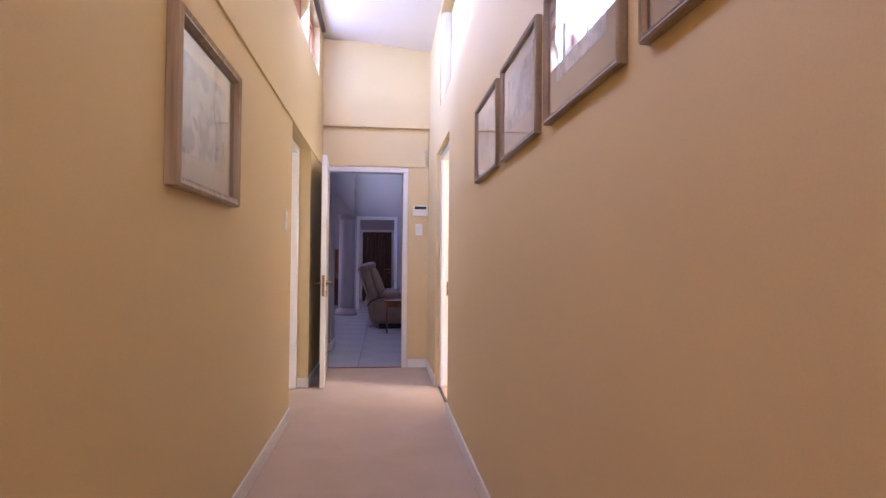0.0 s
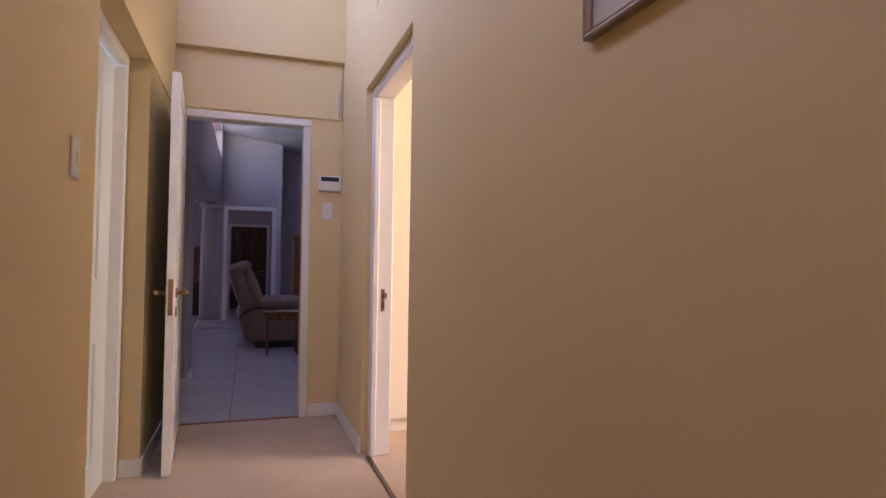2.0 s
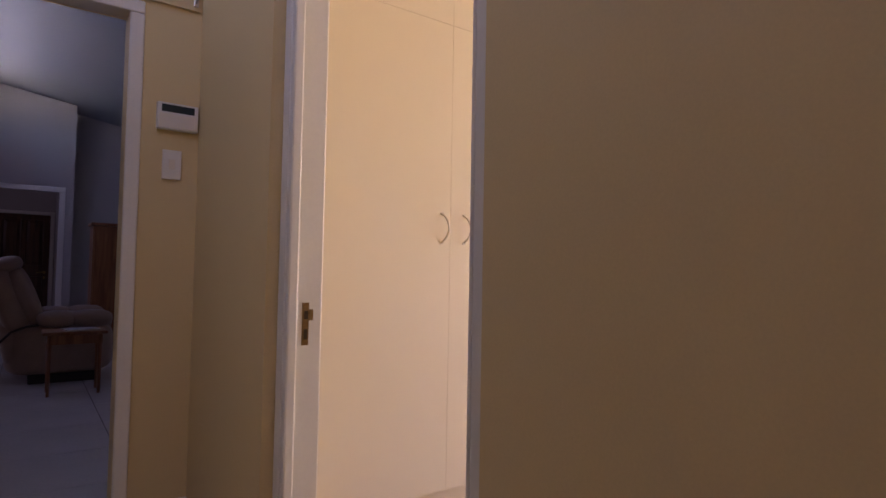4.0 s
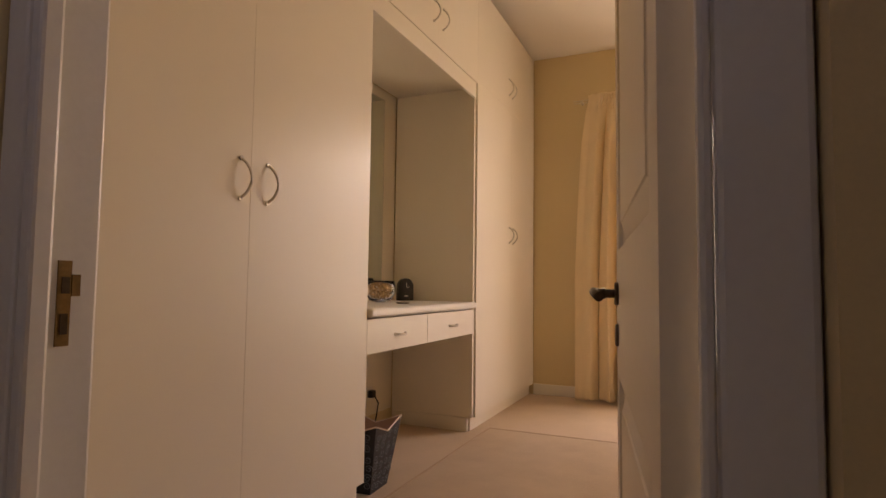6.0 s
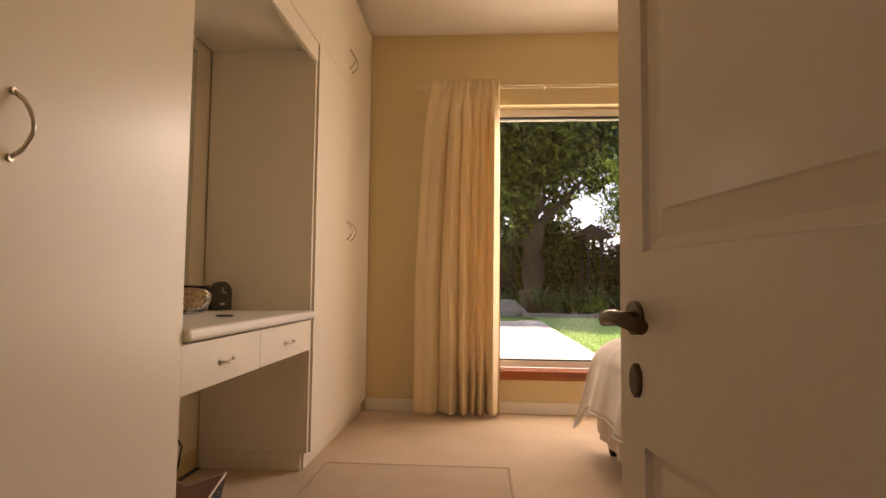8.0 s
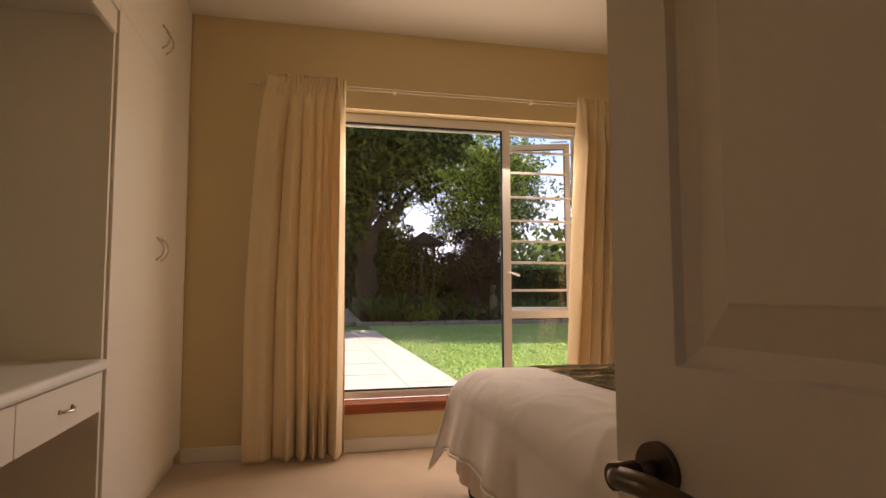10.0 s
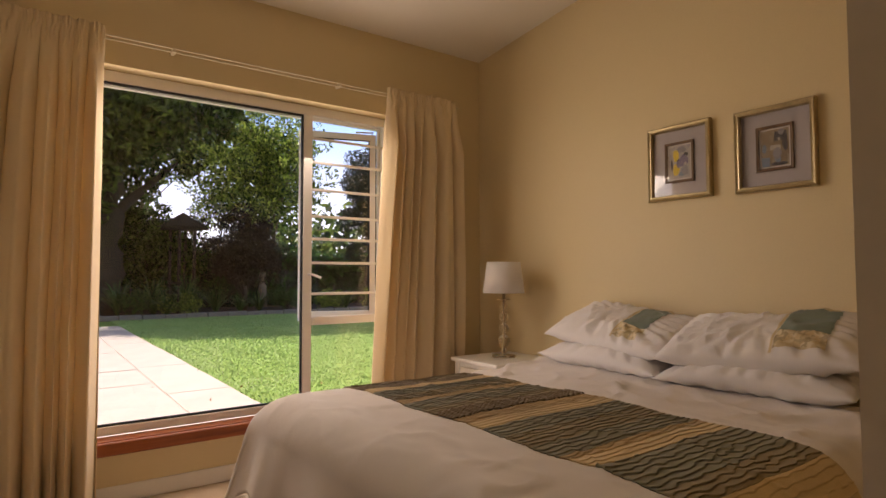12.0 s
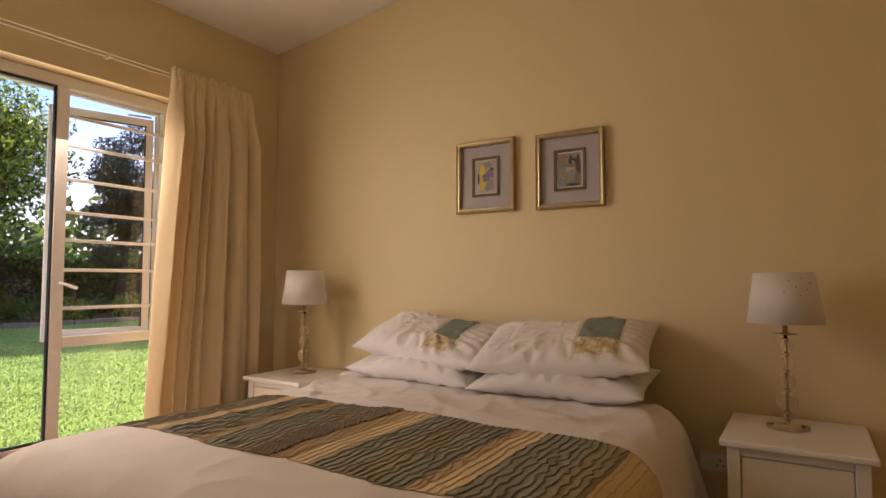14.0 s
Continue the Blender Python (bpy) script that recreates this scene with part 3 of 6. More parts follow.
# ---- living room beyond the corridor ----
LX0, LX1, LY1 = -0.66, 3.6, 14.2


def roof2(x):
    return 3.46 + 0.165 * (-0.05 - x)


# white ceiling given a dark grey: its dimness is put into the colour
M_CEIL2 = material("dimmed_white_ceiling", (0.36, 0.36, 0.39), 0.8, var=0.03, scale=1.0)
M_LIV = material("grey_living_room_paint", (0.46, 0.42, 0.40), 0.7, var=0.04, scale=1.2, fine=200, bump=0.1)
solid("floor_living", box(-4.6, YE + 0.02, -0.10, LX1, 18.2, -0.006), M_GROUT, "grey-white tiled living room floor", "floor")
bm = bmesh.new()
x0, x1 = -0.92, LX1 + 0.1
vs = [bm.verts.new(c) for c in ((x0, YE + 0.12, roof2(x0)), (x1, YE + 0.12, roof2(x1)), (x1, LY1 + 0.7, roof2(x1)), (x0, LY1 + 0.7, roof2(x0)),
                                (x0, YE + 0.12, 4.1), (x1, YE + 0.12, 4.1), (x1, LY1 + 0.7, 4.1), (x0, LY1 + 0.7, 4.1))]
for f in ((0, 1, 2, 3), (4, 5, 6, 7), (0, 1, 5, 4), (1, 2, 6, 5), (2, 3, 7, 6), (3, 0, 4, 7)):
    bm.faces.new([vs[i] for i in f])
solid("ceiling_living", bm, M_CEIL2, "sloping white living room ceiling, colour darkened for shade", "ceiling")
solid("ceiling_dining", box(-4.6, YE + 0.12, 2.45, LX0 - 0.26, 18.2, 2.6), M_CEIL, "low white dining area ceiling", "ceiling")
solid("ceiling_hall", box(LX0 - 0.25, LY1 + 0.121, 2.45, 0.369, 17.1, 2.6), M_CEIL, "low white entrance hall ceiling", "ceiling")
# upper wall over the pillars, with high windows
solid("wall_living_upper", wall_cells("x", LX0 - 0.25, LX0 + 0.05, YE + 0.12, LY1, 2.06, 3.9, [(7.6, 10.3, 2.96, 3.5), (10.4, 13.9, 2.96, 3.5)]), M_LIV, "grey upper wall with high windows over the pillars", "wall")
for i, (a, b) in enumerate(((7.6, 10.3), (10.4, 13.9))):
    clerestory("window_" + str(i + 5), LX0 - 0.1, a + 0.002, b - 0.002, 2.962, 3.498, "high timber-framed window over the living room")
solid("wall_living_far", wall_cells("y", LY1, LY1 + 0.12, LX0 - 0.25, 0.485, 0, 3.9, [(-0.48, 0.31, 0, 2.07)]), M_LIV, "grey far wall with a framed opening", "wall")
solid("wall_living_return", box(0.4855, LY1 + 0.55, 0, LX1, LY1 + 0.67, 3.9), M_LIV, "grey recessed wall in the living room", "wall")
solid("wall_living_reveal", box(0.37, LY1 + 0.1205, 0, 0.485, 17.099, 3.9), M_LIV, "grey return beside the recessed living room wall", "wall")
solid("wall_living_east", box(LX1, YE + 0.12, 0, LX1 + 0.12, 18.2, 3.9), M_LIV, "grey living room wall", "wall")
solid("wall_dining_west", box(-4.72, YE, 0, -4.6, 18.2, 2.7), M_LIV, "grey dining area wall", "wall")
solid("wall_hall_far", box(-4.6, 17.1, 0, LX1, 17.22, 2.7), M_LIV, "grey entrance hall wall", "wall")
solid("wall_dining_south", box(-4.6, YE, 0, -0.82, YE + 0.12, 2.7), M_LIV, "grey dining area wall", "wall")
door_frame("door_frame_hall", "y", LY1 - 0.012, LY1 + 0.12, -0.555, 0.385, 2.145, "white frame of the opening to the entrance hall", w=0.075)
solid("wall_pillar", box(-0.92, 7.93, 0, -0.585, 8.46, 2.059, 0.01), M_LIV, "square grey plastered pillar", "pillar")
solid("baseboard_pillar", boxes((-0.935, 7.915, 0.001, -0.57, 7.929, 0.09), (-0.5845, 7.93, 0.001, -0.57, 8.46, 0.09)), M_TRIM, "white skirting round the pillar", "skirting")
col = thing("round_column", (-0.69, 12.80, 0), "round grey plastered column on a moulded base", "column", kind="structure")
part("shaft", lathe([(0.165, 0.14), (0.165, 1.0), (0.155, 1.93), (0.155, 1.95)], 32), M_LIV, col)
part("base", lathe([(0.23, 0.0), (0.23, 0.06), (0.215, 0.08), (0.20, 0.09), (0.185, 0.13), (0.165, 0.14)], 32), M_LIV, col)
part("capital", lathe([(0.155, 1.95), (0.19, 1.98), (0.19, 2.059)], 32), M_LIV, col)

M_DARKW = wood("dark_red_mahogany", (0.035, 0.012, 0.006), (0.10, 0.035, 0.018), axis=2)
M_OAK = wood("orange_brown_timber", (0.16, 0.055, 0.018), (0.34, 0.14, 0.05), axis=2)
door_leaf("door_4", (-0.50, 17.06, 0.004), 0.0, 0.79, 1.92, "closed dark mahogany front door in the entrance hall", M_DARKW, [(0.09, 0.16, 0.36, 0.80), (0.43, 0.16, 0.70, 0.80), (0.09, 1.0, 0.36, 1.83), (0.43, 1.0, 0.70, 1.83)], M_BRASS)
door_frame("door_frame_front", "y", 17.045, 17.099, -0.575, 0.36, 1.99, "white painted frame of the front door", w=0.062)

M_LEATHER = material("tan_leather", (0.30, 0.21, 0.15), 0.42, var=0.14, scale=9, fine=160, bump=0.3, depth=0.003)


def cushion(bm, cx, cy, cz, a, b, c, p=3.0, nu=28, nv=14, rot=None):
    """A puffed block: a superellipsoid with half sizes a, b, c."""
    def f(t, e):
        return math.copysign(abs(t) ** (2 / e), t)
    m = rot or Matrix.Identity(3)

    def pt(u, v):
        th, ph = 2 * math.pi * u, math.pi * (v - 0.5)
        q = Vector((a * f(math.cos(ph), p) * f(math.cos(th), p), b * f(math.cos(ph), p) * f(math.sin(th), p), c * f(math.sin(ph), p)))
        return Vector((cx, cy, cz)) + m @ q
    sheet(pt, nu, nv, bm, close_u=True)
    return bm


M_SEAM = material("dark_leather_seam", (0.05, 0.03, 0.022), 0.6)
rec = thing("recliner", (0.10, 10.55, 0), "tan leather recliner armchair facing across the living room", "armchair")
lean = Matrix.Rotation(radians(-21), 3, "Y")
part("base", cushion(bmesh.new(), 0.13, 0, 0.29, 0.41, 0.37, 0.225, 5), M_LEATHER, rec)
part("rear_panel", cushion(bmesh.new(), -0.22, 0, 0.33, 0.09, 0.34, 0.21, 3.5, rot=Matrix.Rotation(radians(-14), 3, "Y")), M_LEATHER, rec)
part("foot_plinth", box(-0.10, -0.30, 0.0, 0.44, 0.30, 0.085, 0.01), M_SEAL, rec, "black recessed plinth")
part("seat", cushion(bmesh.new(), 0.20, 0, 0.50, 0.34, 0.25, 0.10, 3), M_LEATHER, rec)
for y in (-0.34, 0.34):
    part("armrest", cushion(bmesh.new(), 0.09, y, 0.555, 0.15, 0.115, 0.075, 2.6), M_LEATHER, rec)
    part("armrest", cushion(bmesh.new(), 0.34, y, 0.555, 0.17, 0.115, 0.080, 2.6), M_LEATHER, rec)
for y in (-0.17, 0.17):
    part("back_shell", cushion(bmesh.new(), -0.265, y, 0.72, 0.105, 0.175, 0.345, 3.4, rot=lean), M_LEATHER, rec)
    part("back_cushion", cushion(bmesh.new(), -0.155, y, 0.74, 0.10, 0.165, 0.30, 2.6, rot=lean), M_LEATHER, rec)
    part("headrest", cushion(bmesh.new(), -0.315, y, 1.00, 0.155, 0.165, 0.075, 2.5, rot=lean), M_LEATHER, rec)
part("seam", tube([(-0.30, -0.345, 0.37), (-0.23, -0.362, 0.455), (-0.12, -0.372, 0.50), (0.0, -0.372, 0.515)], 0.010, 8), M_SEAM, rec, "dark piping between back and base")

st = thing("side_table", (0.295, 9.74, 0), "small orange-brown timber side table beside the recliner", "side table")
part("tabletop", box(-0.22, -0.16, 0.475, 0.22, 0.16, 0.50, 0.006), M_OAK, st)
part("apron", box(-0.185, -0.13, 0.40, 0.185, 0.13, 0.474), M_OAK, st)
for x in (-0.17, 0.17):
    for y in (-0.115, 0.115):
        part("leg", tube([(x, y, 0.0), (x, y, 0.47)], 0.012, 10, r_end=0.018), M_OAK, st)
mg = thing("magazine", (0.335, 9.72, 0.501), "pale magazine lying on the side table", "magazine", rz=12)
part("pages", box(-0.12, -0.085, 0, 0.12, 0.085, 0.010, 0.002), M_MAT, mg)
part("cover", box(-0.121, -0.086, 0.0102, 0.121, 0.086, 0.0115), A_GREY, mg)


def cabinet(name, at, w, d, h, label, mat, rz=0.0):
    c = thing(name, at, label, "cabinet", rz=rz)
    part("carcass", box(-w / 2, -d / 2, 0.06, w / 2, d / 2, h - 0.035, 0.004), mat, c)
    part("cornice", box(-w / 2 - 0.025, -d / 2 - 0.025, h - 0.034, w / 2 + 0.025, d / 2 + 0.01, h, 0.008), mat, c)
    part("plinth", box(-w / 2 - 0.012, -d / 2 - 0.012, 0, w / 2 + 0.012, d / 2, 0.059, 0.005), mat, c)
    for i in (0, 1):
        x = -w / 2 + 0.01 + i * w / 2
        dd = part("door", box(x, -d / 2 - 0.018, 0.08, x + w / 2 - 0.02, -d / 2 - 0.001, h - 0.05, 0.004), mat, c)
        part("knob", lathe_y(x + (w / 2 - 0.05 if i == 0 else 0.03), -d / 2 - 0.018, h * 0.55, -1, 0.012, 0.012, 0.02), M_BRASS, dd)
    return c


cabinet("tall_cabinet", (0.99, 12.4, 0), 0.80, 0.42, 1.535, "tall orange-brown timber cabinet in the living room", M_OAK)
pn = thing("upright_piano", (-1.75, 15.55, 0), "dark red-brown upright piano against the far wall", "piano")
part("body", box(-0.7, -0.12, 0.10, 0.7, 0.25, 0.70, 0.01), M_DARKW, pn)
part("upper_panel", box(-0.7, -0.12, 0.701, 0.7, 0.25, 1.36, 0.01), M_OAK, pn)
part("top", box(-0.73, -0.15, 1.361, 0.73, 0.27, 1.40, 0.008), M_OAK, pn)
part("keyboard_shelf", box(-0.68, -0.36, 0.66, 0.68, -0.121, 0.78, 0.01), M_OAK, pn)
for x in (-0.62, 0.62):
    part("leg", box(x - 0.04, -0.34, 0.0, x + 0.04, -0.26, 0.659, 0.01), M_DARKW, pn)
part("plinth", box(-0.7, -0.14, 0.0, 0.7, 0.25, 0.099, 0.006), M_DARKW, pn)
ph = thing("photo_frame", (-1.32, 15.53, 1.4005), "small dark photo frame standing on the piano", "photo frame")
part("frame", box(-0.12, -0.012, 0, 0.12, 0.012, 0.17, 0.004), M_SEAL, ph)
part("photo", box(-0.10, -0.0135, 0.02, 0.10, -0.0122, 0.15), art_material("blue_photo", (0.08, 0.13, 0.30), ((0.25, 0.32, 0.42), (0.04, 0.07, 0.16)), 18, 2), ph)


# ---- built-in cupboards and dressing table ----
def bow_handle(parent, x, z0, z1, y, sign=1, horizontal=False, reach=0.030):
    pts = []
    for i in range(9):
        k = i / 8
        bow = math.sin(math.pi * k) ** 0.7
        pts.append((x + sign * 0.016 * bow, y - 0.002 - reach * bow, z0 + (z1 - z0) * k) if not horizontal else (z0 + (z1 - z0) * k, y - 0.002 - reach * bow, x - 0.003 * bow))
    bm = tube(pts, 0.0045, 10)
    for p in (pts[0], pts[-1]):
        tube([(p[0], y, p[2]), (p[0], y - 0.006, p[2])], 0.0075, 10, bm)
    return part("handle", bm, M_NICKEL, parent, "satin nickel bow handle")


def cupboard(name, x0, x1, z0, z1, splits, seams, handles, label, plinth=True, group="built-in bedroom cupboards"):
    """A fitted unit: carcass behind, slab doors in front; handles are (x, z0, z1)."""
    c = thing(name, ((x0 + x1) / 2, WF + 0.29, z0), label, "cupboard", group)
    ox, oy, oz = (x0 + x1) / 2, WF + 0.29, z0
    low = 0.085 if plinth else 0.0
    part("carcass", box(x0 - ox, 0.021 - 0.29, low, x1 - ox, 0.27, z1 - oz), M_CUPB, c)
    if plinth:
        part("plinth", box(x0 - ox, 0.035 - 0.29, 0, x1 - ox, 0.27, low - 0.002), M_CUPB, c)
    xs, zs = [x0, *splits, x1], [z0 + low, *seams, z1]
    for i in range(len(xs) - 1):
        for j in range(len(zs) - 1):
            d = part("door", box(xs[i] + 0.0003 - ox, -0.29, zs[j] + 0.0004 - oz, xs[i + 1] - 0.0003 - ox, 0.018 - 0.29, zs[j + 1] - 0.0004 - oz, 0.0005, 1), M_CUPB, c)
            for hx, h0, h1 in handles:
                if xs[i] < hx < xs[i + 1] and zs[j] < h0 < zs[j + 1]:
                    bow_handle(d, hx - ox, h0 - oz, h1 - oz, -0.29)
    return c


TOP = roof_z(4.84) - 0.005
cupboard("tall_cupboard", RX0 + 0.003, 2.16, 0.001, 3.05, [1.452], [2.115], [(1.406, 1.152, 1.275), (1.526, 1.152, 1.275), (1.392, 2.31, 2.435), (1.512, 2.31, 2.435)],
         "white floor-to-ceiling cupboard with bow handles by the doorway")
cupboard("overhead_cupboard", 2.162, 3.458, 2.185, 2.98, [2.84], [], [(2.778, 2.30, 2.415), (2.90, 2.30, 2.415)], "white overhead cupboard above the dressing table", plinth=False)
cupboard("tall_cupboard", 3.46, 4.838, 0.001, TOP, [4.19], [2.205], [(4.145, 1.215, 1.325), (4.235, 1.215, 1.325), (4.125, 2.315, 2.435), (4.205, 2.315, 2.435)],
         "white floor-to-ceiling cupboard next to the garden window wall")
solid("pelmet", box(2.163, WF + 0.004, 2.085, 3.44, WF + 0.024, 2.183, 0.002), M_CUPB, "white pelmet board over the dressing table", "panel")
solid("alcove_soffit", box(2.163, WF + 0.026, 2.15, 3.44, 6.79, 2.183), M_CUPB, "white alcove soffit", "panel")
solid("alcove_plinth", box(3.432, WF + 0.045, 0.001, 3.458, 6.79, 0.085), M_CUPB, "white plinth at the alcove side", "panel")
solid("alcove_side", box(3.432, WF + 0.012, 0.087, 3.457, 6.79, 2.148), M_CUPB, "white side panel of the dressing alcove", "panel")

dt = thing("dressing_table", (2.79, WF + 0.29, 0.60), "white built-in dressing table with two drawers", "dressing table")
part("worktop", box(-0.627, -0.31, 0.157, 0.640, 0.275, 0.197, 0.014, 4), M_TRIM, dt, "white rounded-edge worktop")
part("drawer_box", box(-0.626, -0.265, 0.005, 0.638, 0.27, 0.150), M_CUPB, dt)
for x0, x1, hx in ((-0.626, -0.034, -0.33), (-0.030, 0.632, 0.30)):
    dr = part("drawer", box(x0, -0.288, 0.003, x1, -0.268, 0.150, 0.0015), M_CUPB, dt)
    bow_handle(dr, 0.072, hx - 0.05, hx + 0.05, -0.288, horizontal=True, reach=0.022)

solid("alcove_back", box(2.165, 6.7968, 0.10, 3.431, 6.7995, 2.149), M_CUPB, "white back panel of the dressing alcove", "panel")
mir = thing("wall_mirror", (2.74, 6.798, 0.87), "tall frameless mirror behind the dressing table", "mirror")
mm = bpy.data.materials.new("mirror_silver")
mm.use_nodes = True
mb = mm.node_tree.nodes["Principled BSDF"]
mb.inputs["Base Color"].default_value, mb.inputs["Metallic"].default_value, mb.inputs["Roughness"].default_value = (0.80, 0.86, 0.82, 1), 1.0, 0.02
part("mirror_glass", box(-0.525, -0.008, 0, 0.525, -0.002, 1.21, 0.002), mm, mir)
part("edge", moulding(1.062, 1.222, 0.008, 0.006, 0.8), M_NICKEL, mir).matrix_basis = pose(0, -0.003, 0.605, 0, 0, 180)

ck = thing("table_clock", (3.34, 6.66, 0.798), "small black arched clock on the dressing table", "clock", rz=-38)
bm = bmesh.new()
prof = [(-0.05, 0), (0.05, 0)] + [(0.05 * math.cos(math.pi * i / 12), 0.085 + 0.055 * math.sin(math.pi * i / 12)) for i in range(13)]
fr = [bm.verts.new((x, -0.02, z)) for x, z in prof]
bk = [bm.verts.new((x, 0.02, z)) for x, z in prof]
bm.faces.new(fr), bm.faces.new(bk)
for i in range(len(prof)):
    j = (i + 1) % len(prof)
    bm.faces.new((fr[i], fr[j], bk[j], bk[i]))
M_BLACK = material("black_plastic", (0.018, 0.017, 0.017), 0.35)
part("case", bm, M_BLACK, ck)
part("dial", lathe_y(0, -0.0205, 0.085, -1, 0.036, 0.036, 0.003), material("dark_dial", (0.05, 0.05, 0.055), 0.25), ck, "dark round dial")
part("clock_hand", boxes((-0.0015, -0.0250, 0.085, 0.0015, -0.0240, 0.112), (0, -0.0250, 0.0835, 0.020, -0.0240, 0.0865)), M_TRIM, ck)
part("badge", box(-0.012, -0.0215, 0.024, 0.012, -0.0205, 0.034), M_NICKEL, ck)
bw = thing("glass_bowl", (2.92, 6.60, 0.798), "clear glass bowl half full of dried petals", "bowl")
part("bowl", lathe([(0.03, 0.0), (0.055, 0.010), (0.075, 0.04), (0.080, 0.07), (0.072, 0.10), (0.069, 0.10), (0.076, 0.07), (0.071, 0.042), (0.05, 0.014), (0.001, 0.008)], 32), glass_mat("clear_glass"), bw).visible_shadow = False
random.seed(5)
bm = bmesh.new()
for i in range(190):
    r, a = 0.064 * math.sqrt(random.random()), random.random() * 6.28
    z = 0.018 + random.random() * 0.062
    r *= min(1, 0.55 + z * 9)
    m = Matrix.Translation((r * math.cos(a), r * math.sin(a), z)) @ Euler((random.random() * 3, random.random() * 3, random.random() * 3)).to_matrix().to_4x4()
    q = [bm.verts.new(m @ Vector(c)) for c in ((-0.012, 0, 0), (0, -0.008, 0.004), (0.012, 0, 0), (0, 0.008, 0.004))]
    bm.faces.new(q)
bw.scale = (1.12, 1.12, 1.2)
part("dried_petals", bm, material("dried_petals", (0.62, 0.42, 0.20), 0.8, var=0.5, scale=70), bw, "tan dried petals")
tr = thing("trinket_dish", (2.80, 6.39, 0.798), "small flat dark trinket on the dressing table", "trinket", rz=25)
part("dish", lathe([(0.030, 0), (0.036, 0.004), (0.033, 0.006), (0.028, 0.004)], 20), M_BRONZE, tr)
part("clasp", tube([(-0.06, 0, 0.004), (-0.045, 0.01, 0.004), (-0.03, 0.0, 0.004)], 0.003, 8), M_BRONZE, tr)

# waste bin with a notched rim and scroll pattern
M_BINOUT = material("black_board", (0.022, 0.022, 0.026), 0.5, var=0.1)
M_BININ = material("brown_pink_board", (0.40, 0.27, 0.21), 0.8)
wb = thing("waste_bin", (2.335, 6.335, 0.0), "black square waste bin with grey scroll pattern", "waste bin", rz=3)


def bin_wall(inset, zlow):
    bm = bmesh.new()
    b, t, h = 0.085 - inset, 0.135 - inset, 0.34
    for k in range(4):
        m = Matrix.Rotation(math.pi / 2 * k, 4, "Z")
        cols = []
        for i in range(9):
            s = -1 + i / 4
            top = h - 0.05 * (1 - abs(s))
            cols.append([bm.verts.new(m @ Vector((s * (b + (t - b) * zlow / h), -(b + (t - b) * zlow / h), zlow))), bm.verts.new(m @ Vector((s * (b + (t - b) * top / h), -(b + (t - b) * top / h), top)))])
        for p, q in zip(cols, cols[1:]):
            bm.faces.new((p[0], q[0], q[1], p[1]))
    bmesh.ops.remove_doubles(bm, verts=bm.verts, dist=0.0005)
    return bm


part("shell", bin_wall(0, 0), M_BINOUT, wb)
part("lining", bin_wall(0.005, 0.006), M_BININ, wb, "brown-pink lining")
part("bottom", box(-0.084, -0.084, 0.001, 0.084, 0.084, 0.005), M_BINOUT, wb)
rim = bmesh.new()
for k in range(4):
    m = Matrix.Rotation(math.pi / 2 * k, 4, "Z")
    tube([m @ Vector((-0.133, -0.133, 0.34)), m @ Vector((0, -0.126, 0.291)), m @ Vector((0.133, -0.133, 0.34))], 0.0045, 6, rim)
wb.scale = (0.95, 0.95, 0.88)
part("rim", rim, material("pale_rim", (0.62, 0.52, 0.45), 0.6), wb, "pale folded rim")
M_SCROLL = material("grey_scroll_print", (0.20, 0.24, 0.28), 0.5)
random.seed(11)
for k in range(4):
    m = Matrix.Rotation(math.pi / 2 * k, 4, "Z")
    for gx in range(4):
        for gz in range(6):
            z = 0.035 + gz * 0.048 + random.uniform(-0.008, 0.008)
            half = 0.085 + 0.05 * z / 0.34
            x = (-0.75 + gx * 0.5) * half + random.uniform(-0.01, 0.01)
            if z > 0.285 + 0.05 * abs(x) / 0.13 - 0.02:
                continue
            a0, sg = random.random() * 6.28, random.choice((-1, 1))
            pts = []
            for i in range(16):
                a, r = a0 + sg * i * 0.62, 0.022 * (1 - i / 18)
                xx, zz = x + r * math.cos(a), z + r * math.sin(a)
                pts.append(m @ Vector((xx, -(0.085 + 0.05 * zz / 0.34) - 0.0005, zz)))
            part("scroll", tube(pts, 0.0016, 4), M_SCROLL, wb)


def wall_socket(at, rz, label, plug):
    s = thing("wall_socket", at, label, "socket", rz=rz)
    part("plate", box(-0.06, 0, -0.038, 0.06, 0.009, 0.038, 0.003), M_TRIM, s)
    for x, z in ((0.0, 0.012), (-0.012, -0.010), (0.012, -0.010)):
        part("pin_hole", lathe_y(x - 0.022, 0.0091, z, 1, 0.004, 0.004, 0.0003), M_BLACK, s)
    part("rocker", box(0.016, 0.009, -0.012, 0.034, 0.013, 0.012, 0.002), M_CUPB, s)
    if plug:
        p = part("plug", box(-0.045, 0.0092, -0.022, -0.005, 0.045, 0.022, 0.006), M_BLACK, s, "black plug")
        part("cable", tube([(-0.025, 0.045, -0.01), (-0.03, 0.07, -0.05), (-0.035, 0.055, -0.13), (-0.05, 0.03, -0.20)], 0.004, 8), M_BLACK, p)
    return s


wall_socket((3.12, RY1 - 0.001, 0.235), 180, "white wall socket with a black plug under the dressing table", True)
wall_socket((2.005, RY0 + 0.001, 0.397), 0, "white wall socket between bed and bedside table", False)


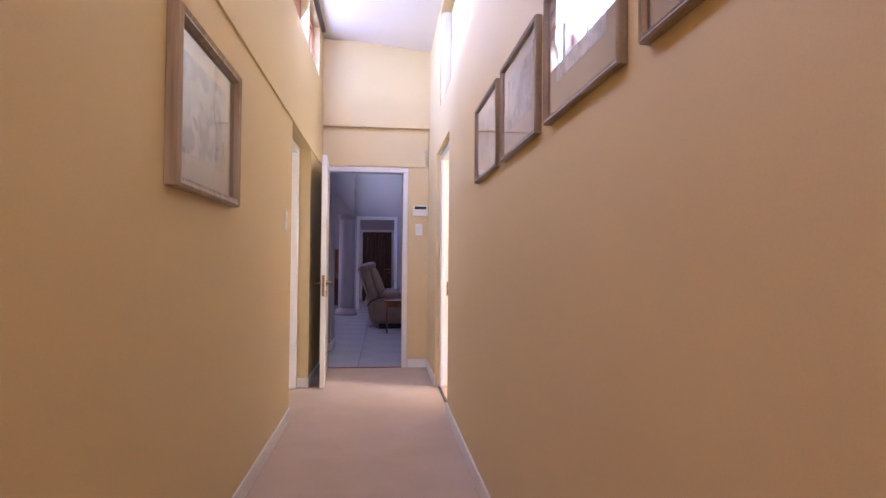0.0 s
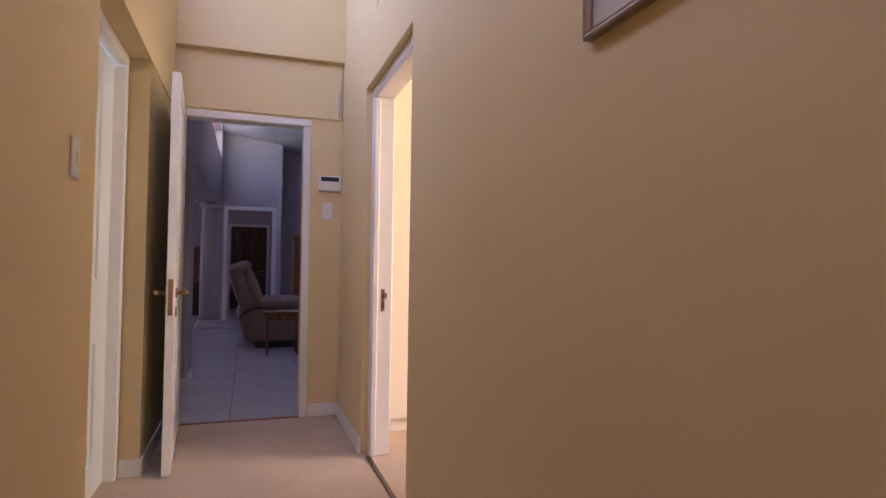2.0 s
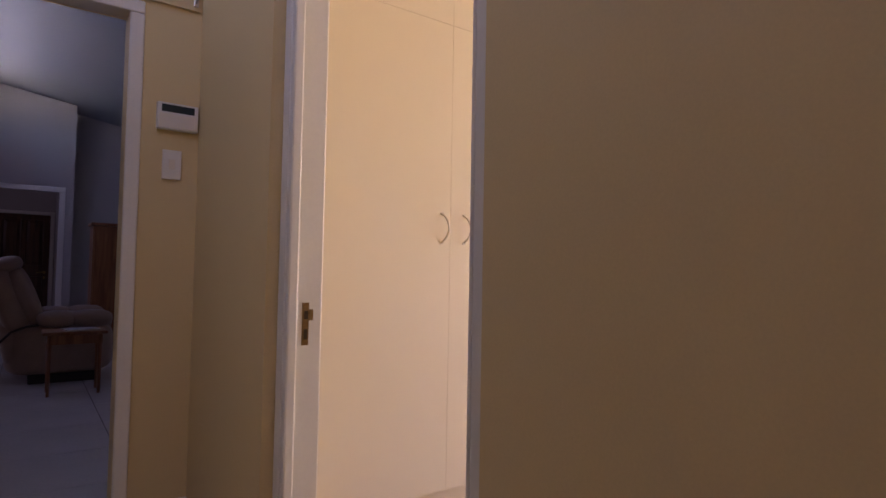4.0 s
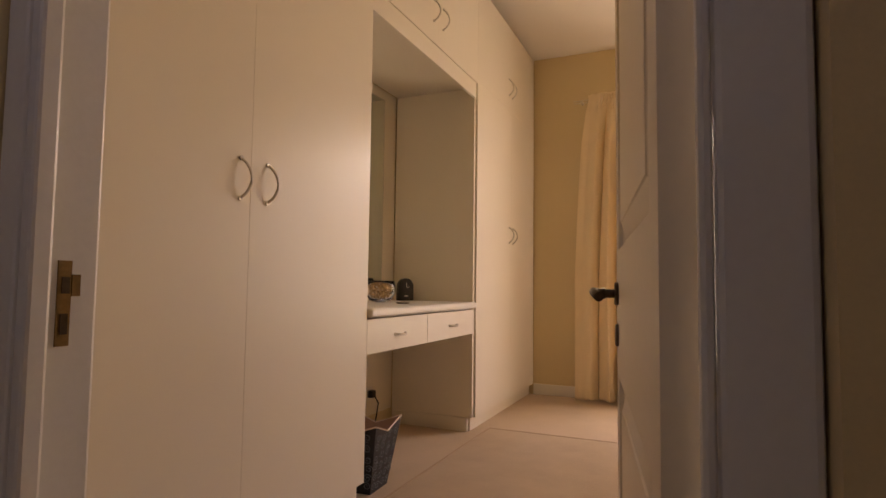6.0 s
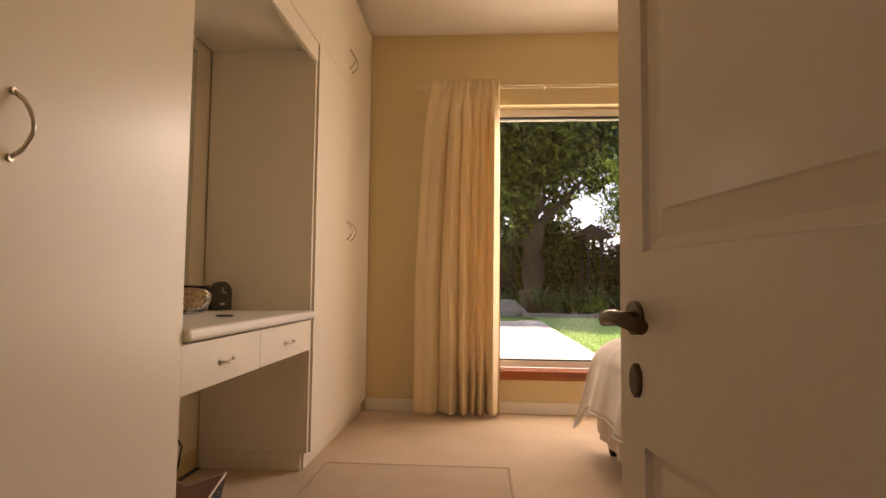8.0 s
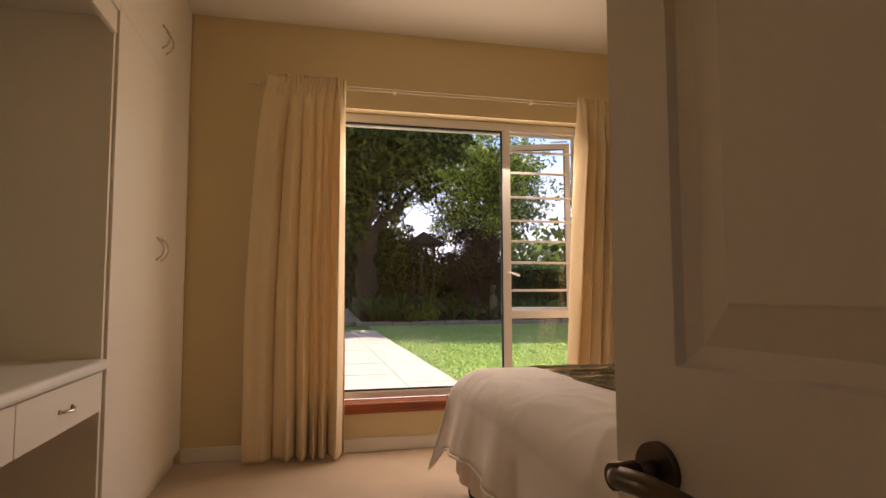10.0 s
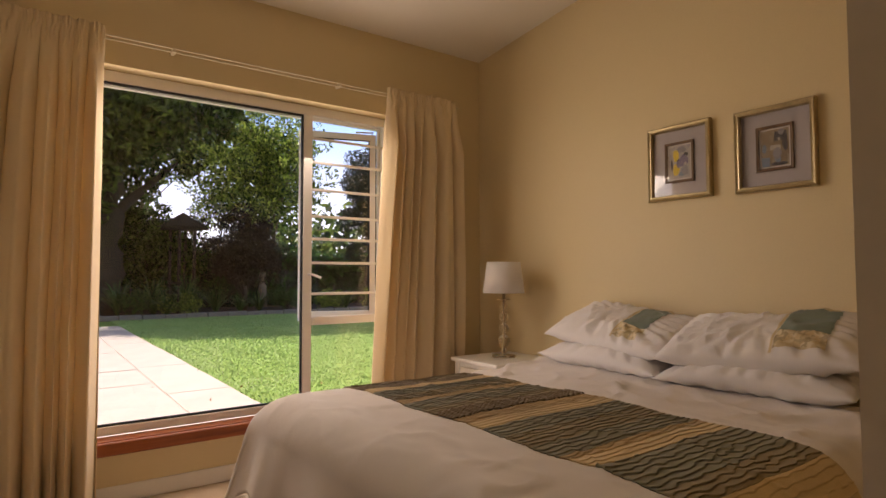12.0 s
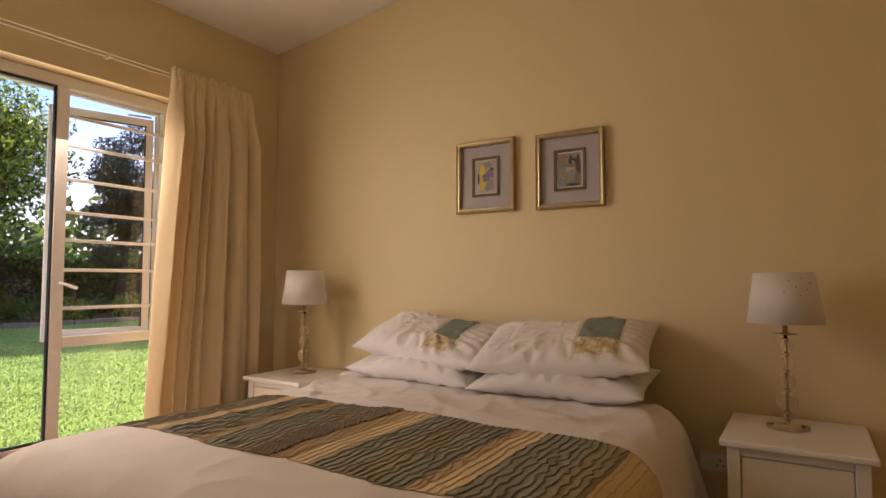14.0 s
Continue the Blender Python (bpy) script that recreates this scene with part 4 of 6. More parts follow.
# ---- bedroom things ----
def cloth(name, colour, rough=0.85, through_light=0.0, weave=900, var=0.05):
    def extra(nt, b):
        if through_light:
            n, l = nt.nodes, nt.links
            t, mx = n.new("ShaderNodeBsdfTranslucent"), n.new("ShaderNodeMixShader")
            t.inputs[0].default_value = (*[min(1, c * 1.05) for c in colour], 1)
            mx.inputs[0].default_value = through_light
            l.new(b.outputs[0], mx.inputs[1])
            l.new(t.outputs[0], mx.inputs[2])
            l.new(mx.outputs[0], n["Material Output"].inputs["Surface"])
        b.inputs["Sheen Weight"].default_value = 0.15
    return material(name, colour, rough, var=var, scale=3, fine=weave, bump=0.25, depth=0.001, spec=0.2, extra=extra)


M_LINEN = cloth("white_bed_linen", (0.72, 0.66, 0.60))
M_PILLOW = cloth("white_pillow_cotton", (0.76, 0.72, 0.68))
M_CURTAIN = cloth("cream_curtain_cotton", (0.88, 0.735, 0.50), through_light=0.19)
M_VALANCE = cloth("cream_valance", (0.62, 0.52, 0.42))


def drop_map(s, half, r):
    """Arc length s across a rounded edge: how far out, and how far down."""
    a, sg = abs(s), (1 if s >= 0 else -1)
    flat = half - r
    if a <= flat:
        return s, 0.0
    k = a - flat
    if k < r * math.pi / 2:
        th = k / r
        return sg * (flat + r * math.sin(th)), r * (1 - math.cos(th))
    k -= r * math.pi / 2
    return sg * (half + 0.16 * k), r + 0.98 * k


BX, BHEAD, BFOOT, BTOP = 3.01, 2.74, 4.72, 0.64
BHALF = 0.965


def duvet_pt(s, t, lift=0.0):
    """s across the bed from its middle, t from the head, as lengths on the cloth."""
    x, dx = drop_map(s, BHALF, 0.13)
    y, dy = drop_map(t - (BFOOT - BHEAD) + 0.9, 0.9, 0.15) if t > (BFOOT - BHEAD) - 0.9 else (t - (BFOOT - BHEAD) + 0.9, 0.0)
    y = y - 0.9 + BFOOT
    px, py = BX + x, y
    z = BTOP - max(dx, dy) - 0.45 * min(dx, dy)
    z += 0.035 * max(0.0, 1 - max(0.0, t - 0.30) / 0.45) ** 1.5 * max(0.0, 1 - dx / 0.08)
    z += 0.022 * math.cos(min(1, abs(s) / 1.0) * math.pi / 2)
    n1 = noise.fractal(Vector((px * 2.1, py * 2.1, 3.1 + 0.4 * z)), 1.0, 2.0, 3)
    n2 = noise.noise(Vector((px * 6.0 + n1, py * 4.0, z * 2.0)))
    under = 0.30 if 0.80 < t < 1.62 else 0.42 if t > 1.6 else 1.0
    ridge = (1 - abs(noise.noise(Vector((px * 2.0 + 5 + 0.5 * n1, py * 2.9 + 1.7, 0.3))))) ** 14
    ridge2 = (1 - abs(noise.noise(Vector((px * 3.9 - 3, py * 3.1 + 8.0 + 0.7 * n1, 1.3))))) ** 16
    ridge3 = (1 - abs(noise.noise(Vector((px * 6.5 + 2, py * 7.5 + 3.0 + n1, 2.3))))) ** 12
    ridge4 = (1 - abs(noise.noise(Vector((px * 1.1 + py * 2.6 + 0.8 * n1, px * 1.5 - py * 0.9, 4.7))))) ** 11
    z += 0.007 * n1 + 0.003 * n2 + under * (0.020 * ridge + 0.014 * ridge2 + 0.006 * ridge3 + 0.009 * ridge4)
    hang = min(1.0, max(0.0, (dx + dy - 0.10) / 0.25)) * max(0.0, 1 - min(dx, dy) / 0.08)
    fold = math.sin(11 * (s if dy > dx else t) + 3.0 * n1)
    if dx >= dy:
        px += math.copysign(0.022 * hang * fold + 0.02 * hang, x)
    else:
        py += 0.022 * hang * fold
    corner = min(dx, dy)
    px += math.copysign(0.28 * corner, x)
    py += 0.16 * corner
    return Vector((px, py, max(z, 0.10) + lift))


bed = thing("double_bed", (BX, (BHEAD + BFOOT) / 2, 0), "wide double bed on a cream-skirted base", "bed")
cx, cy = BX, (BHEAD + BFOOT) / 2
hx, hy = 0.90, (BFOOT - BHEAD) / 2 - 0.03
part("mattress", box(-hx, -hy + 0.01, 0.33, hx, hy - 0.02, 0.60, 0.05, 4), M_LINEN, bed)
part("base", box(-hx, -hy + 0.01, 0.10, hx, hy - 0.03, 0.328, 0.02), M_VALANCE, bed)
for x in (-hx + 0.045, hx - 0.045):
    for y in (-hy + 0.12, hy - 0.06):
        part("leg", lathe([(0.022, 0), (0.028, 0.02), (0.036, 0.098)], 16, at=(x, y, 0)), M_BLACK, bed, "dark turned bed foot")


def skirt_pt(u, v):
    per = [(-hx - 0.02, -hy), (-hx - 0.02, hy), (hx + 0.02, hy), (hx + 0.02, -hy)]
    lens = [2 * hy, 2 * hx + 0.04, 2 * hy]
    d = u * sum(lens)
    i = 0
    while i < 2 and d > lens[i]:
        d -= lens[i]
        i += 1
    k = d / lens[i]
    a, b = Vector(per[i]), Vector(per[i + 1])
    p = a.lerp(b, k)
    nrm = Vector(((-1, 0), (0, 1), (1, 0))[i])
    z = 0.34 - v * 0.225
    p += nrm * (0.012 + 0.009 * v * math.sin(u * 170) + 0.012 * v + 0.008 * noise.noise(Vector((u * 30, v * 3, 0))))
    return Vector((p.x, p.y, z + 0.012 * v * noise.noise(Vector((u * 18, 4, 2)))))


part("valance", sheet(skirt_pt, 330, 8), M_VALANCE, bed, "cream gathered valance")

S0, T1 = 1.27, (BFOOT - BHEAD) + 0.33
bm = sheet(lambda u, v: duvet_pt((u * 2 - 1) * S0, 0.30 + v * (T1 - 0.30)), 150, 130)
duvet = thing("duvet", (0, 0, 0), "creased white duvet spread over the bed", "duvet")
dv = part("cover", bm, M_LINEN, duvet)
part("hem", tube([duvet_pt((i / 120 * 2 - 1) * S0, T1, -0.011) for i in range(121)], 0.006, 8), M_LINEN, duvet, "stitched foot hem")
mod = dv.modifiers.new("thick", "SOLIDIFY")
mod.thickness, mod.offset = 0.022, -1

# ruffled throw across the foot of the bed
TEAL, MOSS, CREAM, TAN, UMBER = (0.24, 0.232, 0.165), (0.27, 0.22, 0.13), (0.66, 0.50, 0.27), (0.46, 0.33, 0.17), (0.19, 0.14, 0.08)
BAND_MAT = {c: cloth(n, c, 0.9, var=0.22, weave=500) for n, c in (("teal_ruffle", TEAL), ("moss_ruffle", MOSS), ("cream_ruffle", CREAM), ("tan_ruffle", TAN), ("umber_ruffle", UMBER))}
bands = [(0.0, TEAL), (0.06, CREAM), (0.13, MOSS), (0.17, TEAL), (0.25, CREAM), (0.285, TAN), (0.30, TEAL), (0.345, MOSS), (0.40, TEAL), (0.45, CREAM), (0.485, TAN), (0.52, UMBER),
         (0.56, MOSS), (0.595, TEAL), (0.65, TAN), (0.68, MOSS), (0.72, TEAL), (0.77, CREAM), (0.80, UMBER), (0.83, MOSS), (0.875, TEAL), (0.92, UMBER)]
TS, TT0, TT1 = 1.18, 3.60 - BHEAD, 4.30 - BHEAD
NR = 88


def band_kind(u):
    c = TEAL
    for p, col in bands:
        if u >= p:
            c = col
    return c


def throw_pt(u, v):
    t = TT0 + v * (TT1 - TT0)
    c = band_kind(u)
    wave = 0.0014 * math.sin(v * 30 + u * 60) + 0.0015 * math.sin(v * 47 - u * 130) + 0.0045 * noise.noise(Vector((v * 17, u * 55, 2.0)))
    s = (u * 2 - 1) * TS
    n = 150 if c is UMBER else 112 if c is TAN else NR
    q = (u + (wave if c not in (CREAM,) else wave * 0.4)) * n
    f = q - math.floor(q)
    lip = (1 - f) ** 5
    h = (0.0058 if c in (TEAL, MOSS) else 0.0040) * (1 - f) * (0.85 + 0.3 * noise.noise(Vector((math.floor(q) * 3.1, v * 9, 1.0))))
    if c == UMBER:
        h += 0.004 * math.sin(v * 150)
    edge = 1.0 if 0.01 < v < 0.99 else 0.3
    p = duvet_pt(s, t + 0.012 * math.sin(u * 23), 0.004 + h * edge)
    p.x -= 0.0045 * lip * (1.0 if c in (TEAL, MOSS) else 0.5)
    if abs(s) > BHALF:
        p.x += math.copysign(h * edge + 0.004, s)
    return p


throw = thing("bed_throw", (BX, 3.95, BTOP), "ruffled teal, brown and cream striped throw across the bed", "throw")
for (u0, c), u1 in zip(bands, [p for p, _ in bands[1:]] + [1.0]):
    nu = max(8, int((u1 - u0) * 1500))
    bm = sheet(lambda u, v: throw_pt(u0 + (u1 - u0) * u * 0.9999, v) - Vector((BX, 3.95, BTOP)), nu, 84)
    ob = part("ruffled_band", bm, BAND_MAT[c], throw)
    mod = ob.modifiers.new("thick", "SOLIDIFY")
    mod.thickness, mod.offset = 0.004, -1

M_TEALP = cloth("teal_patch", (0.21, 0.255, 0.205))
M_STRIPE = cloth("cream_edging", (0.62, 0.50, 0.30))
M_FLORAL = art_material("cream_floral_patch", (0.60, 0.47, 0.26), ((0.70, 0.60, 0.40), (0.42, 0.34, 0.20)), 26, 7)


def pillow_pt(u, v, a, b, c, seed, side):
    """u, v from 0 to 1 over one side of a stuffed pillow."""
    x, y = u * 2 - 1, v * 2 - 1
    pinch = 1 - 0.06 * (x * x) * (1 - y * y) - 0.08 * (y * y) * (1 - x * x)
    prof = max(0.0, (1 - abs(x) ** 2.6)) ** 0.50 * max(0.0, (1 - abs(y) ** 2.4)) ** 0.50
    edge = (x * x + y * y) / 2
    wr = noise.noise(Vector((x * 3 + seed, y * 3, side))) * 0.12 + 0.26 * edge * math.sin(24 * math.atan2(y, x) + seed + 3 * noise.noise(Vector((x * 2, y * 2, seed)))) * min(1.0, prof * 2) + 0.10 * (1 - abs(noise.noise(Vector((x * 2.6 + seed, y * 1.4, 5))))) ** 8 + 0.13 * (1 - abs(noise.noise(Vector((x * 6 + seed, y * 2.2 + 0.8 * x, 7 + side))))) ** 7 * (0.3 + edge) + 0.05 * noise.noise(Vector((x * 14, y * 9, seed)))
    return Vector((a * x * pinch, b * y * pinch, side * c * prof * (1 + wr) + 0.012 * math.sin(3 * x + seed)))


def pillow(at, rot, a, b, c, seed, label, patch=None):
    p = thing("pillow", (0, 0, 0), label, "pillow", "pillows on the bed")
    p.matrix_basis = pose(*at, *rot)
    bm = bmesh.new()
    for side in (1, -1):
        sheet(lambda u, v: pillow_pt(u, v, a, b, c, seed, side), 96, 64, bm)
    bmesh.ops.remove_doubles(bm, verts=bm.verts, dist=0.0008)
    part("pillow_case", bm, M_PILLOW, p)
    if patch:
        u0, u1, vm = patch
        for n, m, v0, v1, w in (("patch", M_TEALP, vm, 0.80, 0), ("patch", M_FLORAL, 0.09, vm, 0), ("stripe", M_STRIPE, 0.803, 0.84, 0), ("piping", M_STRIPE, 0.06, 0.84, 1)):
            a0, a1 = (u0 - 0.018, u0 - 0.002) if w else (u0, u1)
            bm = sheet(lambda u, v: pillow_pt(a0 + (a1 - a0) * u, v0 + (v1 - v0) * v, a, b, c, seed, 1) + Vector((0, 0, 0.004)), 14, 16)
            part(n, bm, m, p, {M_TEALP: "teal patch", M_FLORAL: "cream floral patch", M_STRIPE: "cream edging stripe"}[m])
    return p


# rotation turns the pillow's front edge (local -y) towards the foot of the bed
pillow((3.36, 2.955, 0.752), (5, 2, 178), 0.385, 0.235, 0.076, 1.0, "white pillow lying under another at the bed head")
pillow((2.60, 2.965, 0.752), (6, -2, 183), 0.395, 0.245, 0.072, 2.4, "white creased pillow lying under another at the bed head")
pillow((3.335, 2.935, 0.885), (19, 3, 176), 0.400, 0.225, 0.092, 3.7, "white pillow with a teal and cream patch", (0.60, 0.78, 0.29))
pillow((2.605, 2.950, 0.885), (20, -3, 185), 0.410, 0.235, 0.098, 5.2, "white pillow with a teal and cream patch", (0.62, 0.85, 0.29))


def nightstand(at, label):
    w, d, h = 0.235, 0.255, 0.63
    n = thing("bedside_table", at, label, "bedside table", "pair of bedside tables")
    part("tabletop", box(-w, -d, h - 0.025, w, d, h, 0.007, 3), M_TRIM, n)
    for x in (-w + 0.045, w - 0.045):
        for y in (-d + 0.045, d - 0.045):
            part("leg", box(x - 0.022, y - 0.022, 0, x + 0.022, y + 0.022, h - 0.026, 0.004), M_TRIM, n)
    for x in (-w + 0.035, w - 0.035):
        part("side_panel", box(x - 0.008, -d + 0.068, 0.36, x + 0.008, d - 0.068, h - 0.027), M_TRIM, n)
    part("back_panel", box(-w + 0.07, -d + 0.03, 0.36, w - 0.07, -d + 0.045, h - 0.027), M_TRIM, n)
    part("front_rail", box(-w + 0.068, d - 0.060, h - 0.055, w - 0.068, d - 0.030, h - 0.027), M_TRIM, n)
    dr = part("drawer", box(-w + 0.070, d - 0.055, 0.405, w - 0.070, d - 0.030, h - 0.060, 0.003), M_CUPB, n)
    part("drawer_box", box(-w + 0.075, -d + 0.06, 0.41, w - 0.075, d - 0.056, 0.54), M_CUPB, n)
    part("lower_shelf", box(-w + 0.03, -d + 0.03, 0.14, w - 0.03, d - 0.03, 0.158, 0.003), M_TRIM, n)
    return n


nightstand((4.285, 2.965, 0), "white bedside table with a drawer beside the window curtain")
nightstand((1.69, 2.965, 0), "white bedside table with a drawer away from the window")

M_SHADE = cloth("white_lampshade_linen", (0.92, 0.89, 0.87), through_light=0.4)
M_CRYSTAL = glass_mat("crystal_glass", (0.98, 0.97, 0.94))
M_CHROME = material("warm_chrome", (0.56, 0.46, 0.32), 0.12, 1.0, var=0.03)


def table_lamp(at, label):
    m = thing("table_lamp", at, label, "table lamp", "pair of bedside lamps")
    part("base", lathe([(0.078, 0), (0.080, 0.004), (0.078, 0.012), (0.030, 0.018), (0.012, 0.022)], 32), M_CRYSTAL, m, "clear glass foot").visible_shadow = False
    z = 0.022
    stem = bmesh.new()
    for r in (0.018, 0.040, 0.033, 0.031, 0.026):
        ball = lathe([(max(0.0008, r * math.sin(math.pi * i / 12)), z + r - r * math.cos(math.pi * i / 12)) for i in range(13)], 24)
        part("glass_ball", ball, M_CRYSTAL, m, "clear glass ball").visible_shadow = False
        z += 2 * r
        lathe([(0.010, z - 0.003), (0.015, z + 0.004), (0.010, z + 0.011)], 16, stem)
        z += 0.009
    lathe([(0.0045, 0.02), (0.0045, z)], 12, stem)
    lathe([(0.006, z), (0.010, z + 0.012), (0.046, z + 0.018), (0.047, z + 0.021), (0.010, z + 0.024), (0.009, z + 0.07)], 24, stem)
    part("stem", stem, M_CHROME, m, "chrome stem and collar")
    b, t = 0.425, 0.632
    bm = lathe([(0.140, b), (0.138, b), (0.137, b + 0.004), (0.110, t - 0.004), (0.110, t), (0.112, t), (0.140, b + 0.001)], 40)
    part("shade", bm, M_SHADE, m, "white tapered fabric shade")
    part("bulb", lathe([(0.014, 0.44), (0.018, 0.455), (0.028, 0.50), (0.026, 0.53), (0.012, 0.548), (0.002, 0.552)], 20), M_TRIM, m)
    carrier = tube([(-0.111, 0, t - 0.012), (0.111, 0, t - 0.012)], 0.002, 6)
    tube([(0, -0.111, t - 0.012), (0, 0.111, t - 0.012)], 0.002, 6, carrier)
    tube([(0, 0, 0.548), (0, 0, t - 0.012)], 0.002, 6, carrier)
    part("shade_carrier", carrier, M_CHROME, m)
    return m


table_lamp((4.295, 2.94, 0.631), "unlit bedside lamp with glass balls and white shade by the window")
table_lamp((1.715, 2.91, 0.631), "unlit bedside lamp with glass balls and a white shade")
lamp_b = bpy.data.objects["table_lamp.001"]
lamp_b.scale = (0.95, 0.95, 0.95)
for a, z in ((1.75, 0.60), (1.95, 0.575), (2.15, 0.61), (2.3, 0.565), (1.6, 0.555), (2.05, 0.54), (2.45, 0.59)):
    r = 0.1405 - 0.130 * (z - 0.425)
    part("speck", box(r * math.cos(a) - 0.002, r * math.sin(a) - 0.002, z - 0.002, r * math.cos(a) + 0.002, r * math.sin(a) + 0.002, z + 0.002, 0.0008), M_BRONZE, lamp_b, "small dark speck on the shade")

A_YELLOW = art_material("pale_lilac_wash", (0.50, 0.45, 0.40), ((0.40, 0.36, 0.38), (0.54, 0.49, 0.42), (0.46, 0.42, 0.40)), 24.0, 3.0)
A_OCHRE = art_material("ochre_wash", (0.30, 0.21, 0.12), ((0.34, 0.25, 0.15), (0.25, 0.18, 0.11), (0.36, 0.29, 0.20)), 19.0, 6.0)
M_MAT3 = material("pale_lilac_mount", (0.48, 0.43, 0.42), 0.8, var=0.03)
M_CORE = material("white_print_margin", (0.66, 0.60, 0.54), 0.8, var=0.03)
M_INNER = wood("brown_inner_frame", (0.10, 0.055, 0.03), (0.22, 0.13, 0.07), axis=2, rough=0.4)
PAINT = {n: material(n + "_paint", c, 0.7, var=0.25, scale=60, fine=200) for n, c in
         (("yellow", (0.72, 0.53, 0.05)), ("violet", (0.22, 0.18, 0.26)), ("grey", (0.30, 0.28, 0.29)), ("dark", (0.06, 0.055, 0.06)), ("pale", (0.52, 0.46, 0.38)), ("blue", (0.20, 0.26, 0.33)))}


def blot(cx, cz, rx, rz, seed, corners=0):
    """A flat uneven dab of paint lying on a print; corners gives a straight-sided one."""
    bm = bmesh.new()
    n = corners or 18
    ring = []
    for i in range(n):
        a = 2 * math.pi * (i + (0.5 if corners else 0)) / n
        k = (1.3 if corners else 1.0) * (1 + 0.22 * noise.noise(Vector((math.cos(a) * 1.6 + seed, math.sin(a) * 1.6, seed))))
        ring.append(bm.verts.new((cx + rx * k * math.cos(a), 0.0078 + 0.0001 * (seed % 7), cz + rz * k * math.sin(a))))
    bm.faces.new(ring)
    return bm


def bed_picture(x, z, h, art, label, dabs):
    p = picture((x, RY0 + 0.001, z), 0, 0.365, h, 0.028, 0.034, M_GILT, M_MAT3, art, (0.088, 0.082, 0.0), label, "pair of pictures above the bed", M_INNER)
    w2, h2 = 0.1825 - 0.028 - 0.088, h / 2 - 0.028 - 0.082
    part("print_margin", boxes((-w2 - 0.006, 0.0065, -h2 - 0.006, -w2 + 0.004, 0.0076, h2 + 0.006), (w2 - 0.004, 0.0065, -h2 - 0.006, w2 + 0.006, 0.0076, h2 + 0.006),
                               (-w2 + 0.0045, 0.0065, h2 - 0.004, w2 - 0.0045, 0.0076, h2 + 0.006), (-w2 + 0.0045, 0.0065, -h2 - 0.006, w2 - 0.0045, 0.0076, -h2 + 0.004)), M_CORE, p)
    for i, (tone, cx, cz, rx, rz, c) in enumerate(dabs):
        part("paint_dab", blot(cx * w2, cz * h2, rx * w2, rz * h2, i + 1.3, c), PAINT[tone], p)
    return p


bed_picture(3.143, 1.782, 0.405, A_YELLOW, "small yellow and violet watercolour in a gilt frame",
            (("grey", -0.15, 0.72, 0.42, 0.17, 0), ("violet", -0.35, 0.05, 0.42, 0.34, 0), ("yellow", 0.32, 0.42, 0.27, 0.34, 0), ("yellow", 0.30, -0.42, 0.30, 0.33, 0), ("grey", -0.45, -0.5, 0.30, 0.30, 0),
             ("violet", 0.05, -0.10, 0.22, 0.22, 0), ("dark", 0.12, 0.10, 0.20, 0.09, 0), ("dark", -0.55, 0.42, 0.20, 0.12, 0), ("blue", -0.15, -0.72, 0.24, 0.14, 0), ("pale", -0.50, -0.15, 0.12, 0.12, 0), ("dark", 0.68, -0.12, 0.10, 0.34, 0)))
bed_picture(2.655, 1.772, 0.40, A_OCHRE, "small ochre and blue watercolour in a gilt frame",
            (("dark", -0.40, 0.62, 0.46, 0.26, 4), ("grey", -0.42, 0.80, 0.22, 0.16, 0), ("blue", 0.62, -0.72, 0.30, 0.26, 4), ("pale", -0.05, 0.02, 0.36, 0.13, 4), ("dark", -0.68, 0.12, 0.18, 0.34, 0), ("grey", -0.15, -0.30, 0.30, 0.30, 0),
             ("blue", 0.72, 0.0, 0.16, 0.22, 0), ("dark", -0.25, -0.85, 0.55, 0.10, 0), ("pale", -0.28, 0.44, 0.10, 0.08, 0), ("blue", -0.2, -0.62, 0.22, 0.18, 0)))


